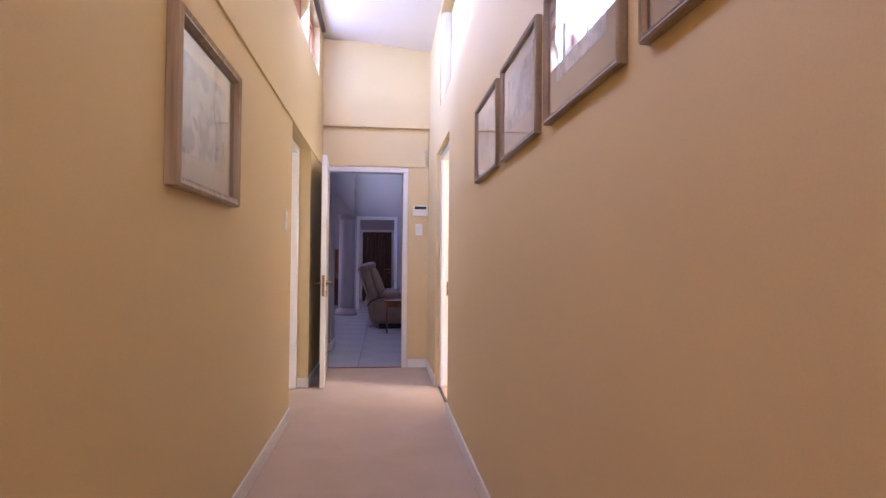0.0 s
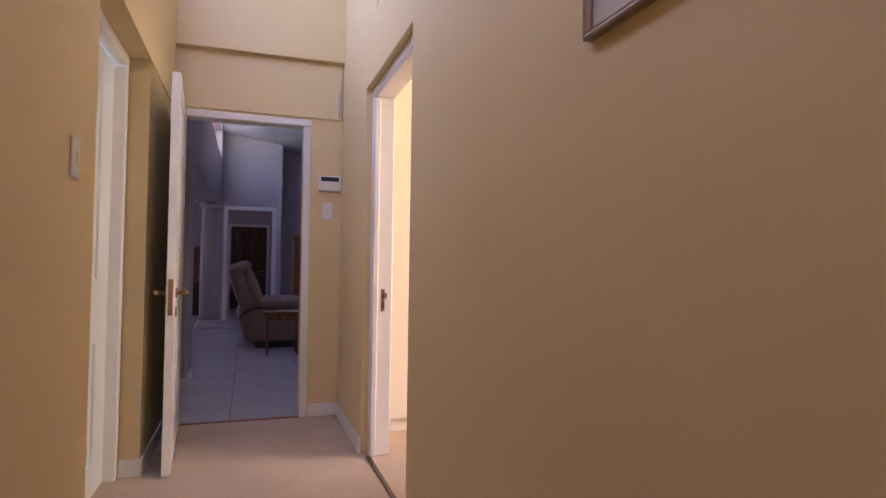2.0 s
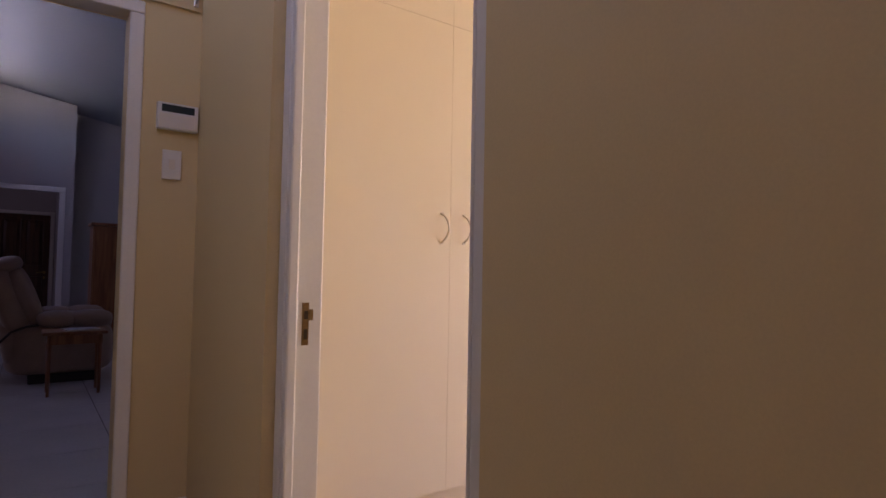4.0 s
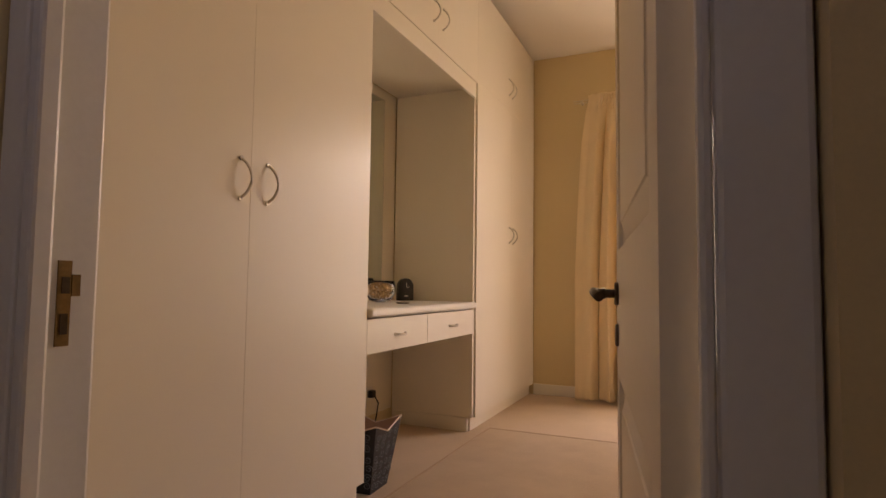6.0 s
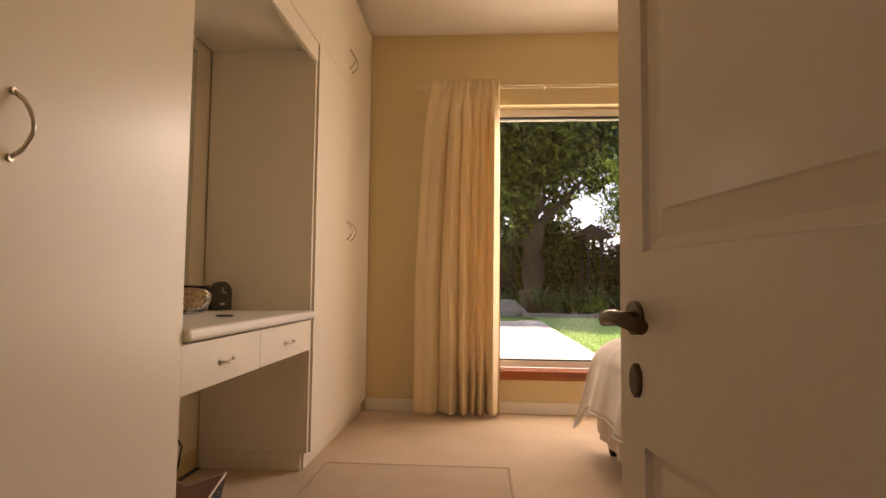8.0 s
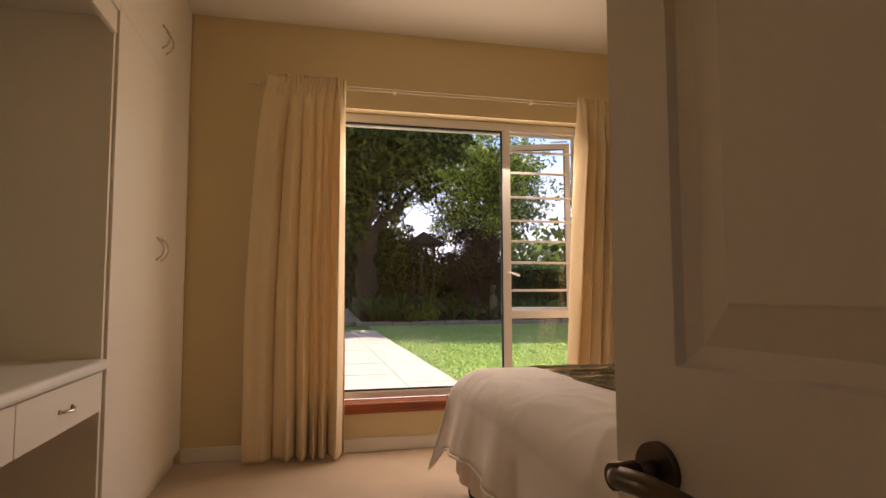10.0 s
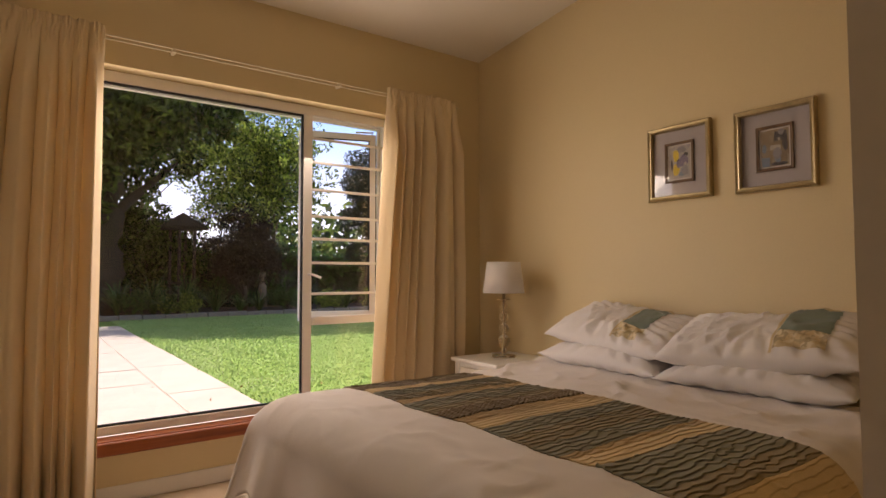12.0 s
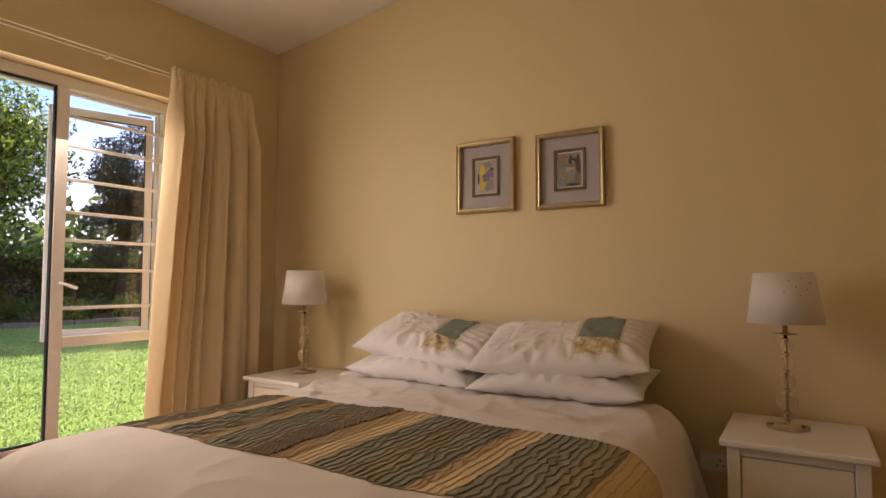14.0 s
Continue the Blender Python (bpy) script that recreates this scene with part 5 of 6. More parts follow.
# ---- curtains ----
def curtain(name, y_in, y_out, y_in_low, label, seed, wide=1.0):
    """Hangs from a gathered heading; y_in is the edge at the window."""
    c = thing(name, (RX1 - 0.105, (y_in + y_out) / 2, 0.02), label, "curtain", "pair of curtains")
    oy = (y_in + y_out) / 2
    H, n = 2.432, 6
    out_top = y_out - 0.11 * (1 if y_out > y_in else -1) * wide

    def pt(u, v):
        z = H * (1 - v)
        frill = max(0.0, 1 - v / 0.022)
        pinch = math.exp(-((v - 0.036) / 0.016) ** 2)
        belly = min(1.0, max(0.0, v - 0.03) / 0.13)
        fall = min(1.0, max(0.0, v - 0.02) / 0.6) ** 0.6
        yi = y_in + (y_in_low - y_in) * min(1.0, max(0.0, v - 0.05) / 0.75) ** 0.8
        yo = out_top + (y_out - out_top) * fall
        warp = 2.0 * noise.noise(Vector((u * 2.3, 0.25 * v, seed))) + 0.9 * noise.noise(Vector((u * 5.5, 0.5 * v, seed + 4)))
        ph = (1.28 * u if u < 0.62 else 0.7936 + 0.2064 * math.sin((u - 0.62) / 0.38 * math.pi / 2)) * n * math.pi + warp * (0.35 + 0.65 * belly)
        deep = 0.85 + 0.75 * noise.noise(Vector((u * 4.5, seed, 0.35 * v)))
        bulge = 2 * abs(math.sin(ph)) ** 0.45 - 1
        x = -(0.014 * frill + 0.020 * pinch + 0.075 * belly * deep) * bulge
        x -= 0.010 * (frill + 0.8 * pinch) * math.sin(6 * ph + 3 * u) + 0.007 * belly * math.sin(3 * ph + 1.0 + 2 * v)
        y = yi + (yo - yi) * (u + 0.014 * (belly + pinch) * math.sin(2 * ph)) - oy
        x += 0.010 * noise.noise(Vector((u * 9, v * 3, seed + 2))) + 0.004 * noise.noise(Vector((u * 26, v * 16, seed))) * (pinch + 0.4 * belly)
        z += frill * 0.012 * noise.noise(Vector((u * 22, seed, 1.0)))
        return Vector((x, y, z))

    ob = part("curtain_cloth", sheet(pt, 300, 110), M_CURTAIN, c)
    md = ob.modifiers.new("thick", "SOLIDIFY")
    md.thickness = 0.003

    def tape(u, v):
        p = pt(u, 0.040 + 0.010 * v)
        return p + Vector((0.006, 0, 0))
    part("heading_tape", sheet(tape, 160, 2), M_CURTAIN, c)
    for i in range(n):
        u = (i + 0.5) / n
        p = pt(u, 0.0)
        part("hook", tube([(p.x + 0.01, p.y, 2.35), (p.x + 0.02, p.y, 2.375), (0.03, p.y, 2.384)], 0.0022, 6), M_NICKEL, c)
    return c


curtain("curtain", 5.245, 5.855, 5.235, "cream pleated curtain hanging beside the tall cupboard", 1.3)
curtain("curtain", 3.575, 2.965, 3.72, "cream pleated curtain hanging beside the bedside table", 7.1, 0.35)
M_WALLT = material("cream_track_enamel", (0.76, 0.68, 0.52), 0.45, var=0.03)
rl = thing("curtain_rail", (RX1 - 0.07, 4.41, 2.40), "thin white double curtain track with brackets", "curtain rail")
for x, z in ((0.0, 0.022), (0.018, 0.008)):
    part("track", box(x - 0.005, -1.46, z - 0.003, x + 0.005, 1.46, z + 0.003, 0.001), M_WALLT, rl)
for y in (-1.40, -0.5, 0.5, 1.40):
    part("bracket", box(0.0, y - 0.012, 0.004, 0.069, y + 0.008, 0.026, 0.002), M_WALLT, rl)

M_RUG = material("beige_rug_pile", (0.52, 0.405, 0.295), 0.95, var=0.12, scale=5, fine=380, bump=0.7, depth=0.004, spec=0.1)
rug = thing("carpet_runner", (2.35, 5.70, 0.001), "beige carpet offcut lying before the cupboards", "rug")
part("mat", box(-1.20, -0.47, 0, 1.20, 0.46, 0.009, 0.004), M_RUG, rug)
part("binding", boxes((-1.21, -0.482, 0, 1.21, -0.4705, 0.010), (1.2005, -0.482, 0, 1.212, 0.46, 0.010), (-1.2, 0.4605, 0, 1.2, 0.47, 0.010), bevel=0.002), material("brown_binding", (0.44, 0.32, 0.22), 0.9), rug)


# ---- garden ----
GZ = -0.10
M_GRASS = material("lawn_soil_green", (0.20, 0.30, 0.07), 0.95, var=0.3, scale=1.5, fine=60, bump=0.8, depth=0.03, spec=0.1)
M_BLADE = material("grass_blades", (0.33, 0.46, 0.16), 0.7, var=0.2, scale=0.8, fine=8, bump=0, spec=0.2)
M_SOIL = material("dark_bed_soil", (0.055, 0.04, 0.028), 0.95, var=0.3, scale=4, fine=50, bump=0.9, depth=0.03)
M_PAVE = material("pale_sandstone_paving", (0.45, 0.39, 0.335), 0.85, var=0.14, scale=3, fine=60, bump=0.35, depth=0.004)
M_STONE = material("weathered_kerb_stone", (0.24, 0.20, 0.16), 0.9, var=0.25, scale=6, fine=40, bump=0.7, depth=0.01)
M_BARK = material("rough_bark", (0.075, 0.055, 0.04), 0.95, var=0.4, scale=7, fine=30, bump=1.0, depth=0.04)
M_BARKL = material("pale_bark", (0.26, 0.20, 0.14), 0.9, var=0.3, scale=8, fine=40, bump=0.7, depth=0.02)


def leaf_mat(name, dark, light, shine=0.45):
    m = bpy.data.materials.new(name)
    m.use_nodes = True
    n, l = m.node_tree.nodes, m.node_tree.links
    b = n["Principled BSDF"]
    g = n.new("ShaderNodeNewGeometry")
    mx = n.new("ShaderNodeMix")
    mx.data_type = "RGBA"
    mx.inputs["A"].default_value, mx.inputs["B"].default_value = (*dark, 1), (*light, 1)
    pw = n.new("ShaderNodeMath")
    pw.operation = "POWER"
    pw.inputs[1].default_value = 1.8
    l.new(g.outputs["Random Per Island"], pw.inputs[0])
    l.new(pw.outputs[0], mx.inputs["Factor"])
    l.new(mx.outputs["Result"], b.inputs["Base Color"])
    b.inputs["Roughness"].default_value = shine
    t, ms = n.new("ShaderNodeBsdfTranslucent"), n.new("ShaderNodeMixShader")
    l.new(mx.outputs["Result"], t.inputs[0])
    ms.inputs[0].default_value = 0.5
    l.new(b.outputs[0], ms.inputs[1])
    l.new(t.outputs[0], ms.inputs[2])
    l.new(ms.outputs[0], n["Material Output"].inputs["Surface"])
    return m


L_BIG = leaf_mat("dark_glossy_leaves", (0.012, 0.026, 0.007), (0.20, 0.28, 0.06), 0.25)
L_MID = leaf_mat("fresh_green_leaves", (0.035, 0.080, 0.012), (0.55, 0.68, 0.12), 0.3)
L_RED = leaf_mat("dark_red_leaves", (0.022, 0.014, 0.012), (0.06, 0.032, 0.024))
L_FIR = leaf_mat("blue_green_needles", (0.012, 0.022, 0.016), (0.035, 0.055, 0.04))
L_HEDGE = leaf_mat("hedge_leaves", (0.010, 0.035, 0.008), (0.15, 0.34, 0.06), 0.3)
L_STRAP = leaf_mat("strap_leaves", (0.03, 0.07, 0.02), (0.16, 0.28, 0.08), 0.28)


def leaf_cloud(points, size, rng, flat=0.5, length=2.2):
    """Folded leaves at the points, as raw mesh data."""
    n = len(points)
    d = rng.normal(size=(n, 3))
    d[:, 2] -= flat
    d /= np.linalg.norm(d, axis=1)[:, None]
    w = np.cross(d, rng.normal(size=(n, 3)))
    w /= np.linalg.norm(w, axis=1)[:, None]
    up = np.cross(d, w)
    s = size * rng.uniform(0.6, 1.3, (n, 1))
    a = points
    tip = a + d * s * length
    mid = a + d * s * length * 0.45
    l, r = mid + w * s * 0.5 + up * s * 0.15, mid - w * s * 0.5 + up * s * 0.15
    verts = np.stack([a, l, tip, r], 1).reshape(-1, 3)
    i = np.arange(n)[:, None] * 4
    faces = np.concatenate([np.concatenate([i, i + 1, i + 2], 1), np.concatenate([i, i + 2, i + 3], 1)], 0)
    return verts, faces


def mesh_of(name, verts, faces, mat):
    me = bpy.data.meshes.new(name)
    me.from_pydata(verts.tolist(), [], faces.tolist())
    me.materials.append(mat)
    me.update()
    return me


def clumps(centres, radii, per, rng, shell=0.55):
    """Points gathered round each centre, thicker towards its outside."""
    out = []
    for c, r in zip(centres, radii):
        v = rng.normal(size=(per, 3))
        v /= np.linalg.norm(v, axis=1)[:, None]
        k = shell + (1 - shell) * rng.random((per, 1)) ** 0.7
        out.append(np.array(c) + v * k * np.array(r))
    return np.concatenate(out)


def tree(name, at, trunk_h, trunk_r, limbs, crown_c, crown_r, n_clump, per, leaf, size, mats, label, seed, clump_r=0.6, low_cut=-1e9, category="tree"):
    rng = np.random.default_rng(seed)
    t = thing(name, at, label, category)
    bm = bmesh.new()
    pts = [(0.04 * math.sin(i), 0.05 * math.cos(1.7 * i), trunk_h * i / 8) for i in range(9)]
    tube(pts, trunk_r, 14, bm, trunk_r * 0.7)
    lathe([(trunk_r * 1.25, -0.05), (trunk_r * 1.1, 0.3), (trunk_r * 1.02, 0.9)], 14, bm)
    centres = []
    for i in range(n_clump):
        v = rng.normal(size=3)
        v /= np.linalg.norm(v)
        c = np.array(crown_c) + v * np.array(crown_r) * rng.uniform(0.35, 1.0)
        if c[2] > low_cut:
            centres.append(c)
    for i in range(limbs):
        c = centres[(i * 7) % len(centres)]
        z0 = trunk_h * rng.uniform(0.55, 1.0)
        mid = np.array((c[0] * 0.4, c[1] * 0.4, z0 + (c[2] - z0) * 0.55)) + rng.normal(size=3) * 0.15
        tube([(0, 0, z0), tuple((np.array((0, 0, z0)) + mid) / 2 + rng.normal(size=3) * 0.05), tuple(mid), tuple((mid + c) / 2), tuple(c)], trunk_r * 0.42, 8, bm, trunk_r * 0.07)
    part("trunk", bm, mats[0], t, "barked trunk with spreading limbs")
    pts = clumps(centres, [np.array((1, 1, 0.8)) * clump_r * rng.uniform(0.6, 1.3) for _ in centres], per, rng)
    v, f = leaf_cloud(pts, size, rng)
    ob = new("crown", mesh_of("crown", v, f, leaf))
    ob.parent = t
    return t


tree("broadleaf_tree", (22.4, 3.45, GZ), 5.2, 0.50, 22, (-1.8, 1.6, 7.3), (5.4, 4.8, 4.3), 280, 240, L_BIG, 0.115, (M_BARK,), "large dark-leaved tree with a thick trunk over the lawn", 1, 0.95, 3.3)
tree("garden_tree", (24.0, -2.0, GZ), 2.4, 0.15, 14, (0.0, 0.3, 5.6), (2.8, 2.5, 2.8), 115, 210, L_MID, 0.08, (M_BARKL,), "fresh green garden tree with several pale stems", 2, 0.72, 3.0)
tree("garden_tree", (27.0, 2.4, GZ), 3.2, 0.14, 14, (-0.4, -0.6, 6.9), (2.4, 3.0, 2.3), 100, 190, L_MID, 0.075, (M_BARKL,), "thin bare-stemmed tree behind the flower bed", 3, 0.5, 3.4)
tree("broadleaf_tree", (27.5, 7.5, GZ), 3.2, 0.25, 12, (0.0, 0.0, 5.0), (3.0, 3.6, 2.8), 80, 180, L_BIG, 0.085, (M_BARK,), "dense dark tree at the far end of the path", 8, 0.8, 1.5)
# tree added out of view, only for its shadow on the far path
tree("broadleaf_tree", (18.6, 10.4, GZ), 3.2, 0.22, 12, (0.0, 0.4, 6.0), (3.0, 2.6, 2.6), 80, 190, L_BIG, 0.085, (M_BARK,), "unseen dark-leaved tree added to shade the garden path", 9, 0.8, 2.5)
tree("shrub", (21.5, -0.55, GZ), 0.5, 0.08, 6, (0, 0, 2.25), (1.2, 1.4, 1.35), 60, 230, L_RED, 0.05, (M_BARK,), "dark red-leaved rounded shrub in the bed", 4, 0.42, category="shrub")
tree("shrub", (23.9, 2.5, GZ), 0.9, 0.09, 8, (0, 0, 2.35), (0.9, 2.6, 1.5), 110, 210, L_BIG, 0.075, (M_BARK,), "tall dense dark-leaved shrub behind the shelter", 18, 0.5, category="shrub")
tree("conifer_tree", (22.5, -5.9, GZ), 3.2, 0.16, 10, (0, 0, 4.4), (1.15, 1.1, 2.7), 70, 380, L_FIR, 0.05, (M_BARK,), "tall dark blue-green tree by the hedge", 5, 0.55)
tree("conifer_tree", (24.5, -9.8, GZ), 3.0, 0.16, 10, (0, 0, 4.0), (1.8, 2.0, 1.9), 34, 170, L_FIR, 0.055, (M_BARK,), "dark spreading tree beyond the hedge", 6, 0.55)
for x, y, s, sd in ((20.9, 3.0, 0.55, 11), (20.8, 1.7, 0.5, 12), (21.0, -1.9, 0.6, 13), (20.9, -3.6, 0.55, 14), (21.2, 5.2, 0.7, 15), (21.0, -5.4, 0.6, 16), (20.8, -7.4, 0.6, 17)):
    tree("shrub", (x, y, GZ), 0.25, 0.03, 5, (0, 0, s * 0.8), (s * 0.9, s * 1.1, s * 0.55), 14, 150, L_HEDGE if sd % 2 else L_MID, 0.038, (M_BARK,), "low leafy green shrub in the flower bed", sd, 0.26, category="shrub")


def strap_plant(at, seed, n=70, h=1.0):
    rng = np.random.default_rng(seed)
    p = thing("strap_leaf_plant", at, "clump of long arching strap leaves in the bed", "plant", "strap-leaved plants in the bed")
    bm = bmesh.new()
    for i in range(n):
        a, lean, ln = rng.uniform(0, 6.28), rng.uniform(0.25, 1.0), h * rng.uniform(0.7, 1.25)
        dx, dy = math.cos(a), math.sin(a)
        prev = None
        for k in range(6):
            s = k / 5
            out, z = ln * lean * s * (0.5 + 0.5 * s), ln * (s - 0.62 * lean * s * s * s)
            w = 0.035 * (1 - s) ** 0.5 * (0.4 + s) + 0.002
            q = (bm.verts.new((dx * out - dy * w, dy * out + dx * w, z)), bm.verts.new((dx * out + dy * w, dy * out - dx * w, z)))
            if prev:
                bm.faces.new((prev[0], prev[1], q[1], q[0]))
            prev = q
    part("leaves", bm, L_STRAP, p)
    return p


for i, (x, y, h) in enumerate(((21.3, 2.3, 1.1), (21.7, 1.2, 1.4), (21.1, 0.5, 1.1), (21.0, -0.9, 0.9), (21.4, -2.7, 1.1), (21.3, 3.3, 1.3), (21.5, -4.4, 1.0), (21.0, 4.2, 1.0), (22.4, 2.2, 1.5), (20.8, 2.0, 0.8), (20.8, -0.2, 0.8))):
    strap_plant((x, y, GZ), 30 + i, 60, h)

# hedge along the far side
rng = np.random.default_rng(77)
hn = 30000
hp = np.stack([25.2 + rng.choice((-1, 1), hn) * rng.uniform(0.25, 0.7, hn), rng.uniform(-16, 14, hn), GZ + 2.35 * rng.random(hn) ** 0.8], 1)
hp[:, 0] += 0.28 * np.sin(hp[:, 1] * 2.1 + 2 * hp[:, 2]) * np.sin(hp[:, 1] * 0.9)
hp[:, 2] += 0.15 * np.sin(hp[:, 1] * 1.3) * (hp[:, 2] > 1.5)
hv, hf = leaf_cloud(hp, 0.085, rng)
hedge = thing("hedge", (0, 0, GZ), "tall dark green clipped hedge closing the garden", "hedge", kind="stuff")
ho = new("leaves", mesh_of("hedge_leaves", hv - np.array((0, 0, GZ)), hf, L_HEDGE))
ho.parent = hedge
# plain filler box; near-black colour stands in for shade inside the hedge
part("hedge_core", box(24.8, -16, 0, 25.6, 14, 2.1, 0.05), material("shaded_hedge_core", (0.012, 0.018, 0.007), 0.95, var=0.4, scale=6, fine=30, bump=0.9, depth=0.04), hedge)
# woods beyond
fp = np.stack([rng.uniform(30, 46, 16000), rng.uniform(-26, 40, 16000), GZ + 5.4 * rng.random(16000) ** 0.9], 1)
fp[:, 2] *= 0.65 + 0.35 * np.sin(fp[:, 1] * 0.45) + 0.12 * np.sin(fp[:, 1] * 1.9)
fv, ff = leaf_cloud(fp, 0.34, rng)
woods = new("far_trees", mesh_of("far_trees", fv, ff, L_BIG))
tagged(woods, "distant mixed trees beyond the garden hedge", "trees", kind="stuff")

# small open shelter with a pitched roof among the plants
sh = thing("garden_shelter", (22.8, 1.2, GZ), "small dark timber shelter with a pitched roof", "shelter", rz=20)
M_ROOF = material("weathered_shingle", (0.05, 0.038, 0.03), 0.9, var=0.3, scale=8, bump=0.6, depth=0.01)
for x in (-0.28, 0.28):
    for y in (-0.28, 0.28):
        part("post", box(x - 0.04, y - 0.04, 0, x + 0.04, y + 0.04, 2.98), M_BARK, sh)
bm = bmesh.new()
vs = [bm.verts.new(c) for c in ((-0.60, -0.60, 2.94), (0.60, -0.60, 2.94), (0.60, 0.60, 2.94), (-0.60, 0.60, 2.94), (0, 0, 3.45), (-0.56, -0.56, 2.85), (0.56, -0.56, 2.85), (0.56, 0.56, 2.85), (-0.56, 0.56, 2.85))]
for f in ((0, 1, 4), (1, 2, 4), (2, 3, 4), (3, 0, 4), (0, 1, 6, 5), (1, 2, 7, 6), (2, 3, 8, 7), (3, 0, 5, 8), (5, 6, 7, 8)):
    bm.faces.new([vs[i] for i in f])
part("roof", bm, M_ROOF, sh)
part("rail", boxes((-0.28, -0.30, 1.0, 0.28, -0.26, 1.06), (-0.28, 0.26, 1.0, 0.28, 0.30, 1.06), (-0.30, -0.28, 1.0, -0.26, 0.28, 1.06)), M_BARK, sh)

# bright hazy sky far beyond the woods
sky_m = bpy.data.materials.new("hazy_sky")
sky_m.use_nodes = True
n, l = sky_m.node_tree.nodes, sky_m.node_tree.links
n.remove(n["Principled BSDF"])
tc, sp, mr, rp, em = (n.new(k) for k in ("ShaderNodeTexCoord", "ShaderNodeSeparateXYZ", "ShaderNodeMapRange", "ShaderNodeValToRGB", "ShaderNodeEmission"))
mr.inputs["From Max"].default_value = 48.0
rp.color_ramp.elements[0].color, rp.color_ramp.elements[1].color = (0.90, 0.95, 1.0, 1), (0.22, 0.42, 0.92, 1)
rp.color_ramp.elements[0].position = 0.15
em.inputs["Strength"].default_value = 1.25
l.new(tc.outputs["Object"], sp.inputs[0])
l.new(sp.outputs["Z"], mr.inputs["Value"])
l.new(mr.outputs[0], rp.inputs[0])
l.new(rp.outputs[0], em.inputs["Color"])
l.new(em.outputs[0], n["Material Output"].inputs["Surface"])
solid("backdrop", sheet(lambda u, v: Vector((160 * math.cos((u - 0.5) * 1.9), 160 * math.sin((u - 0.5) * 1.9), -1 + 95 * v)), 40, 2), sky_m, "pale hazy sky beyond the garden trees", "sky")

solid("ground", box(5.055, -220, GZ - 0.25, 420, 240, GZ - 0.012), M_GRASS, "mown green lawn", "lawn")
solid("flower_bed", box(20.2, -18, GZ - 0.011, 26.2, 14, GZ + 0.04, 0.01), M_SOIL, "dark planted flower bed soil", "flower bed")
# lawn blades near the house
rng = np.random.default_rng(5)
gn = 150000
gx = 5.4 + 14.7 * rng.random(gn) ** 1.5
gy = rng.uniform(-9.0, 3.62, gn)
gp = np.stack([gx, gy, np.full(gn, GZ - 0.012)], 1)
gh = rng.uniform(0.014, 0.030, gn) * (0.8 + 0.03 * gx)
ga = rng.uniform(0, 6.28, gn)
gw = 0.004 + 0.0006 * gx
side = np.stack([np.cos(ga) * gw, np.sin(ga) * gw, np.zeros(gn)], 1)
tip = gp + np.stack([rng.normal(0, 0.012, gn), rng.normal(0, 0.012, gn), gh], 1)
gv = np.stack([gp - side, gp + side, tip], 1).reshape(-1, 3)
gf = np.arange(gn * 3).reshape(-1, 3)
tagged(new("grass", mesh_of("grass", gv, gf, M_BLADE)), "short sunlit lawn grass", "grass", kind="stuff")
lf = np.stack([rng.uniform(5.6, 9.5, 40), rng.uniform(-3, 5.0, 40), np.full(40, GZ + 0.03)], 1)
lv, lff = leaf_cloud(lf, 0.022, rng, 0.1, 2.0)
tagged(new("fallen_leaves", mesh_of("fallen_leaves", lv, lff, material("dry_leaf", (0.28, 0.14, 0.05), 0.8, var=0.4))), "scattered dry brown leaves on lawn and paving", "leaves", kind="stuff")
bd = thing("boulder", (20.6, 4.55, GZ - 0.02), "grey weathered boulder at the end of the path", "rock")
bm = bmesh.new()
bmesh.ops.create_icosphere(bm, subdivisions=4, radius=1)
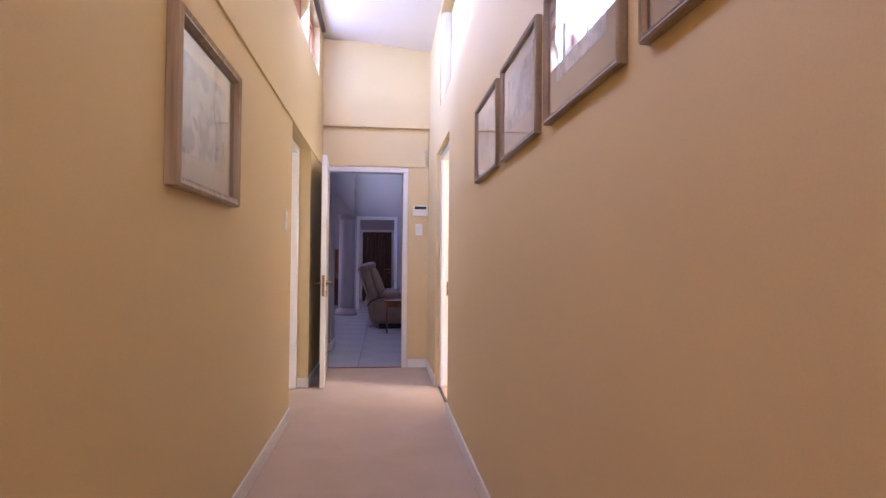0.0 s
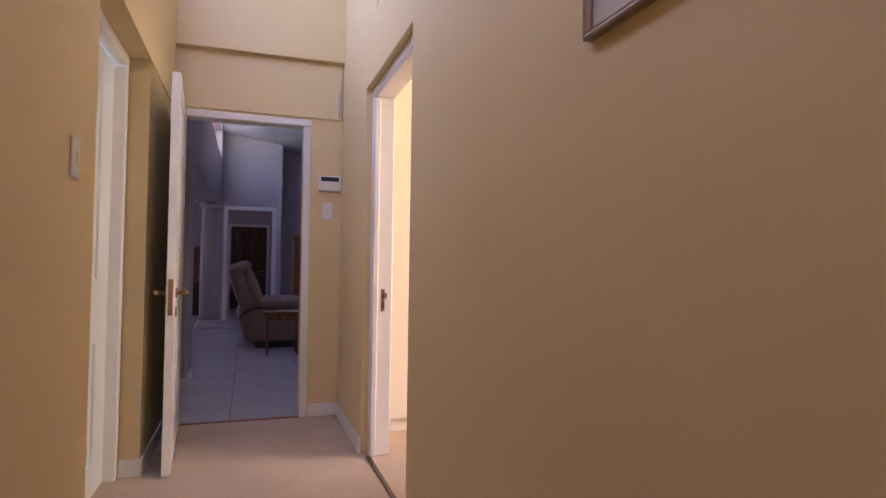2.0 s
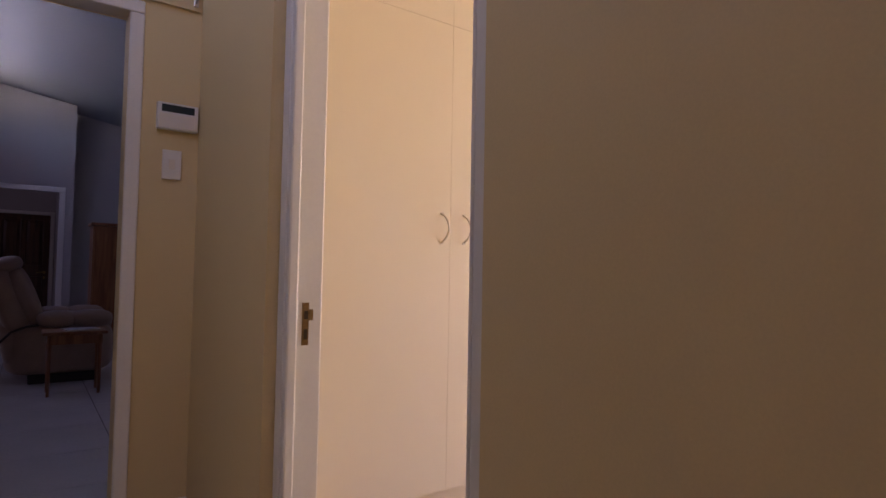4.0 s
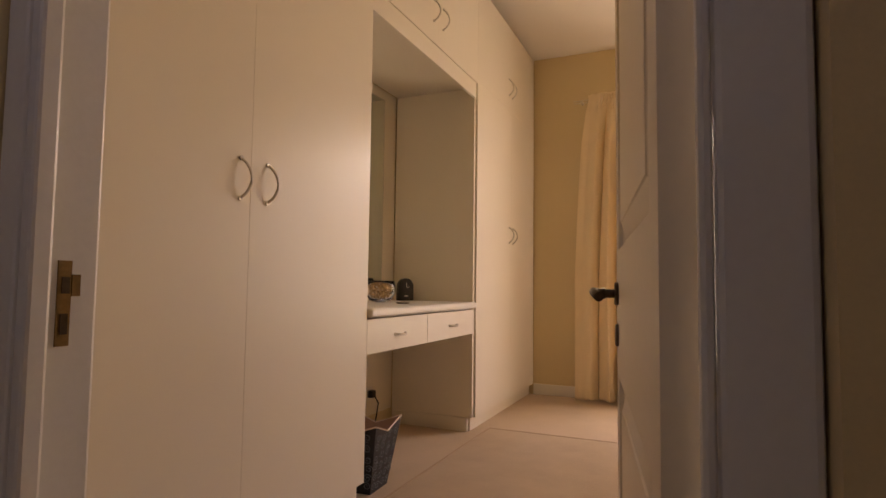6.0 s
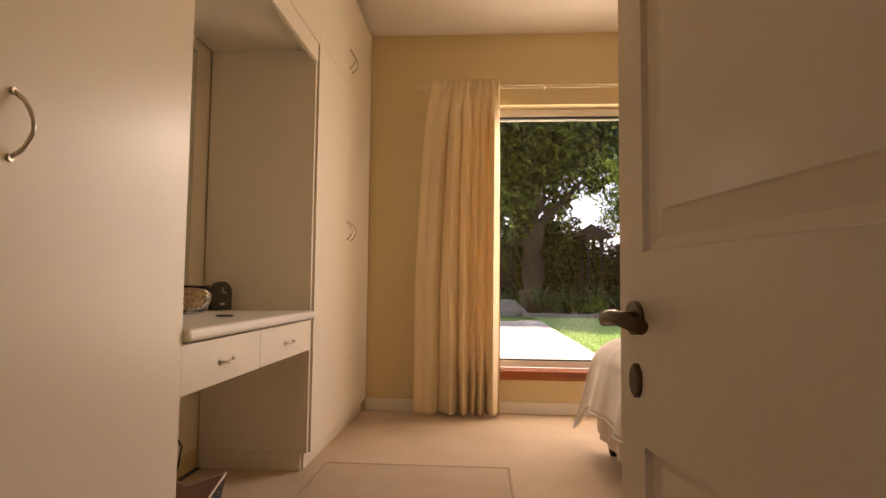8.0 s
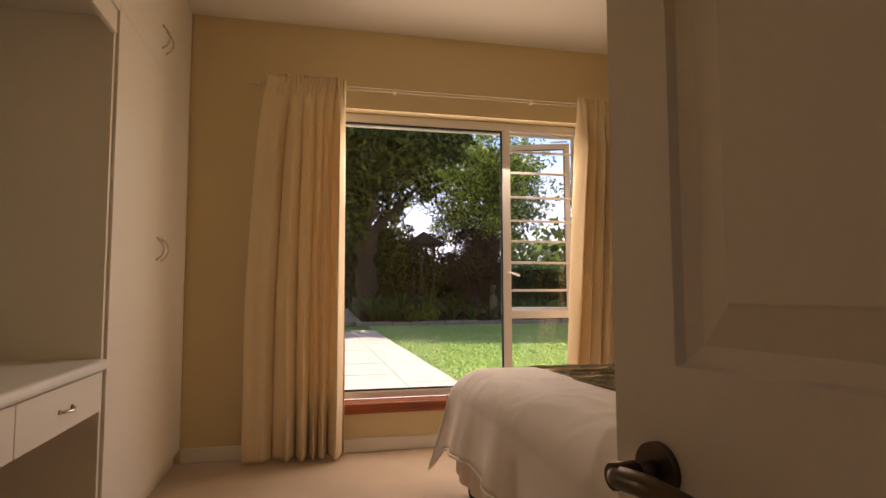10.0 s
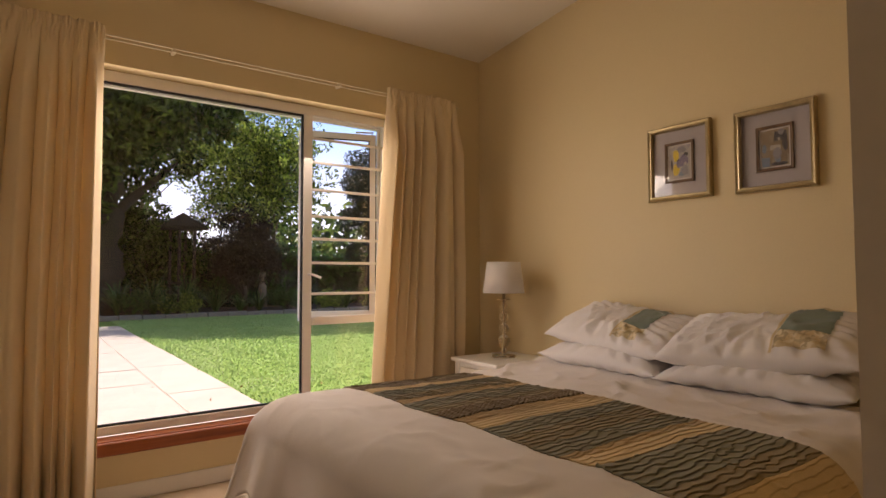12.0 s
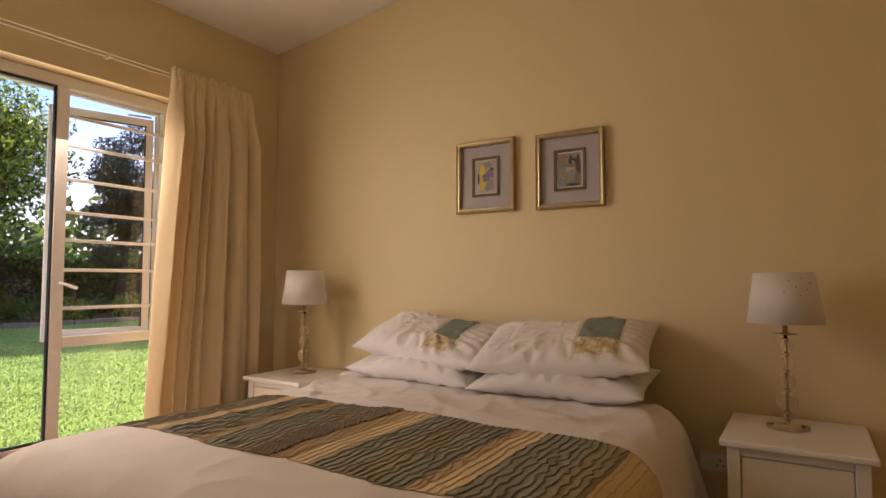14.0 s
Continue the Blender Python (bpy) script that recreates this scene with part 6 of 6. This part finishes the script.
for v in bm.verts:
    k = 1 + 0.25 * noise.fractal(v.co * 1.3, 1.0, 2.0, 4)
    v.co = Vector((v.co.x * 0.6, v.co.y * 0.8, max(0, v.co.z) * 0.55)) * k
part("stone", bm, M_STONE, bd)

# kerb stones of the bed
kerb = thing("kerb", (20.1, 0, GZ - 0.012), "low edging of weathered kerb stones round the bed", "kerb", kind="structure")
random.seed(21)
kb = finish("kerb_stone", box(-0.09, -0.29, 0, 0.09, 0.29, 0.15, 0.025), M_STONE)
for i in range(32):
    k = new("kerb_stone", kb)
    k.parent = kerb
    k.matrix_basis = pose(random.uniform(-0.02, 0.02), 3.7 - i * 0.6, random.uniform(-0.02, 0.01), random.uniform(-2, 2), random.uniform(-2, 2), random.uniform(-2, 2))

# eaves and outer wall above the window; unseen overhang, deepened to block the sun
solid("eaves", box(5.902, -2.7, 2.66, 5.93, 6.94, 2.95), M_TRIM, "white fascia board at the unseen eaves, added as a sun block", "fascia")

# paving slabs of the garden path
path = thing("paving", (5.06, 3.65, GZ - 0.012), "pale sandstone paving slabs leading across the garden", "path", kind="structure")
random.seed(31)
slab = {}
x = 0.0
col = 0
widths = (0.66, 1.30, 0.66, 1.30)
yy = 0.0
for r, w in enumerate(widths):
    x = -0.45 * (r % 2)
    while x < 11.6:
        ln = (0.90, 1.20)[(r + col) % 2]
        col += 1
        x0 = max(x, 0.0)
        key = (round(x + ln - x0, 2), w)
        if key[0] > 0.1:
            if key not in slab:
                slab[key] = finish("slab", box(0.007, 0.007, 0, key[0] - 0.007, w - 0.007, 0.045, 0.008), M_PAVE)
            s = new("slab", slab[key])
            s.parent = path
            s.matrix_basis = pose(x0, yy, random.uniform(-0.004, 0.003), random.uniform(-0.2, 0.2), random.uniform(-0.2, 0.2), 0)
        x += ln
    yy += w

# floor tiles of the living room
tiles = bpy.data.objects["floor_living"]
tm_ = finish("floor_tile", box(-0.2975, -0.2975, -0.006, 0.2975, 0.2975, 0.0, 0.002), M_TILE)
for ix in range(-3, 5):
    for iy in range(17):
        tx, ty = -0.5 + ix * 0.6 + 0.0, 7.08 + iy * 0.6
        if tx > -2.6:
            t = new("floor_tile", tm_)
            t.parent = tiles
            t.location = (tx, ty, 0.0)
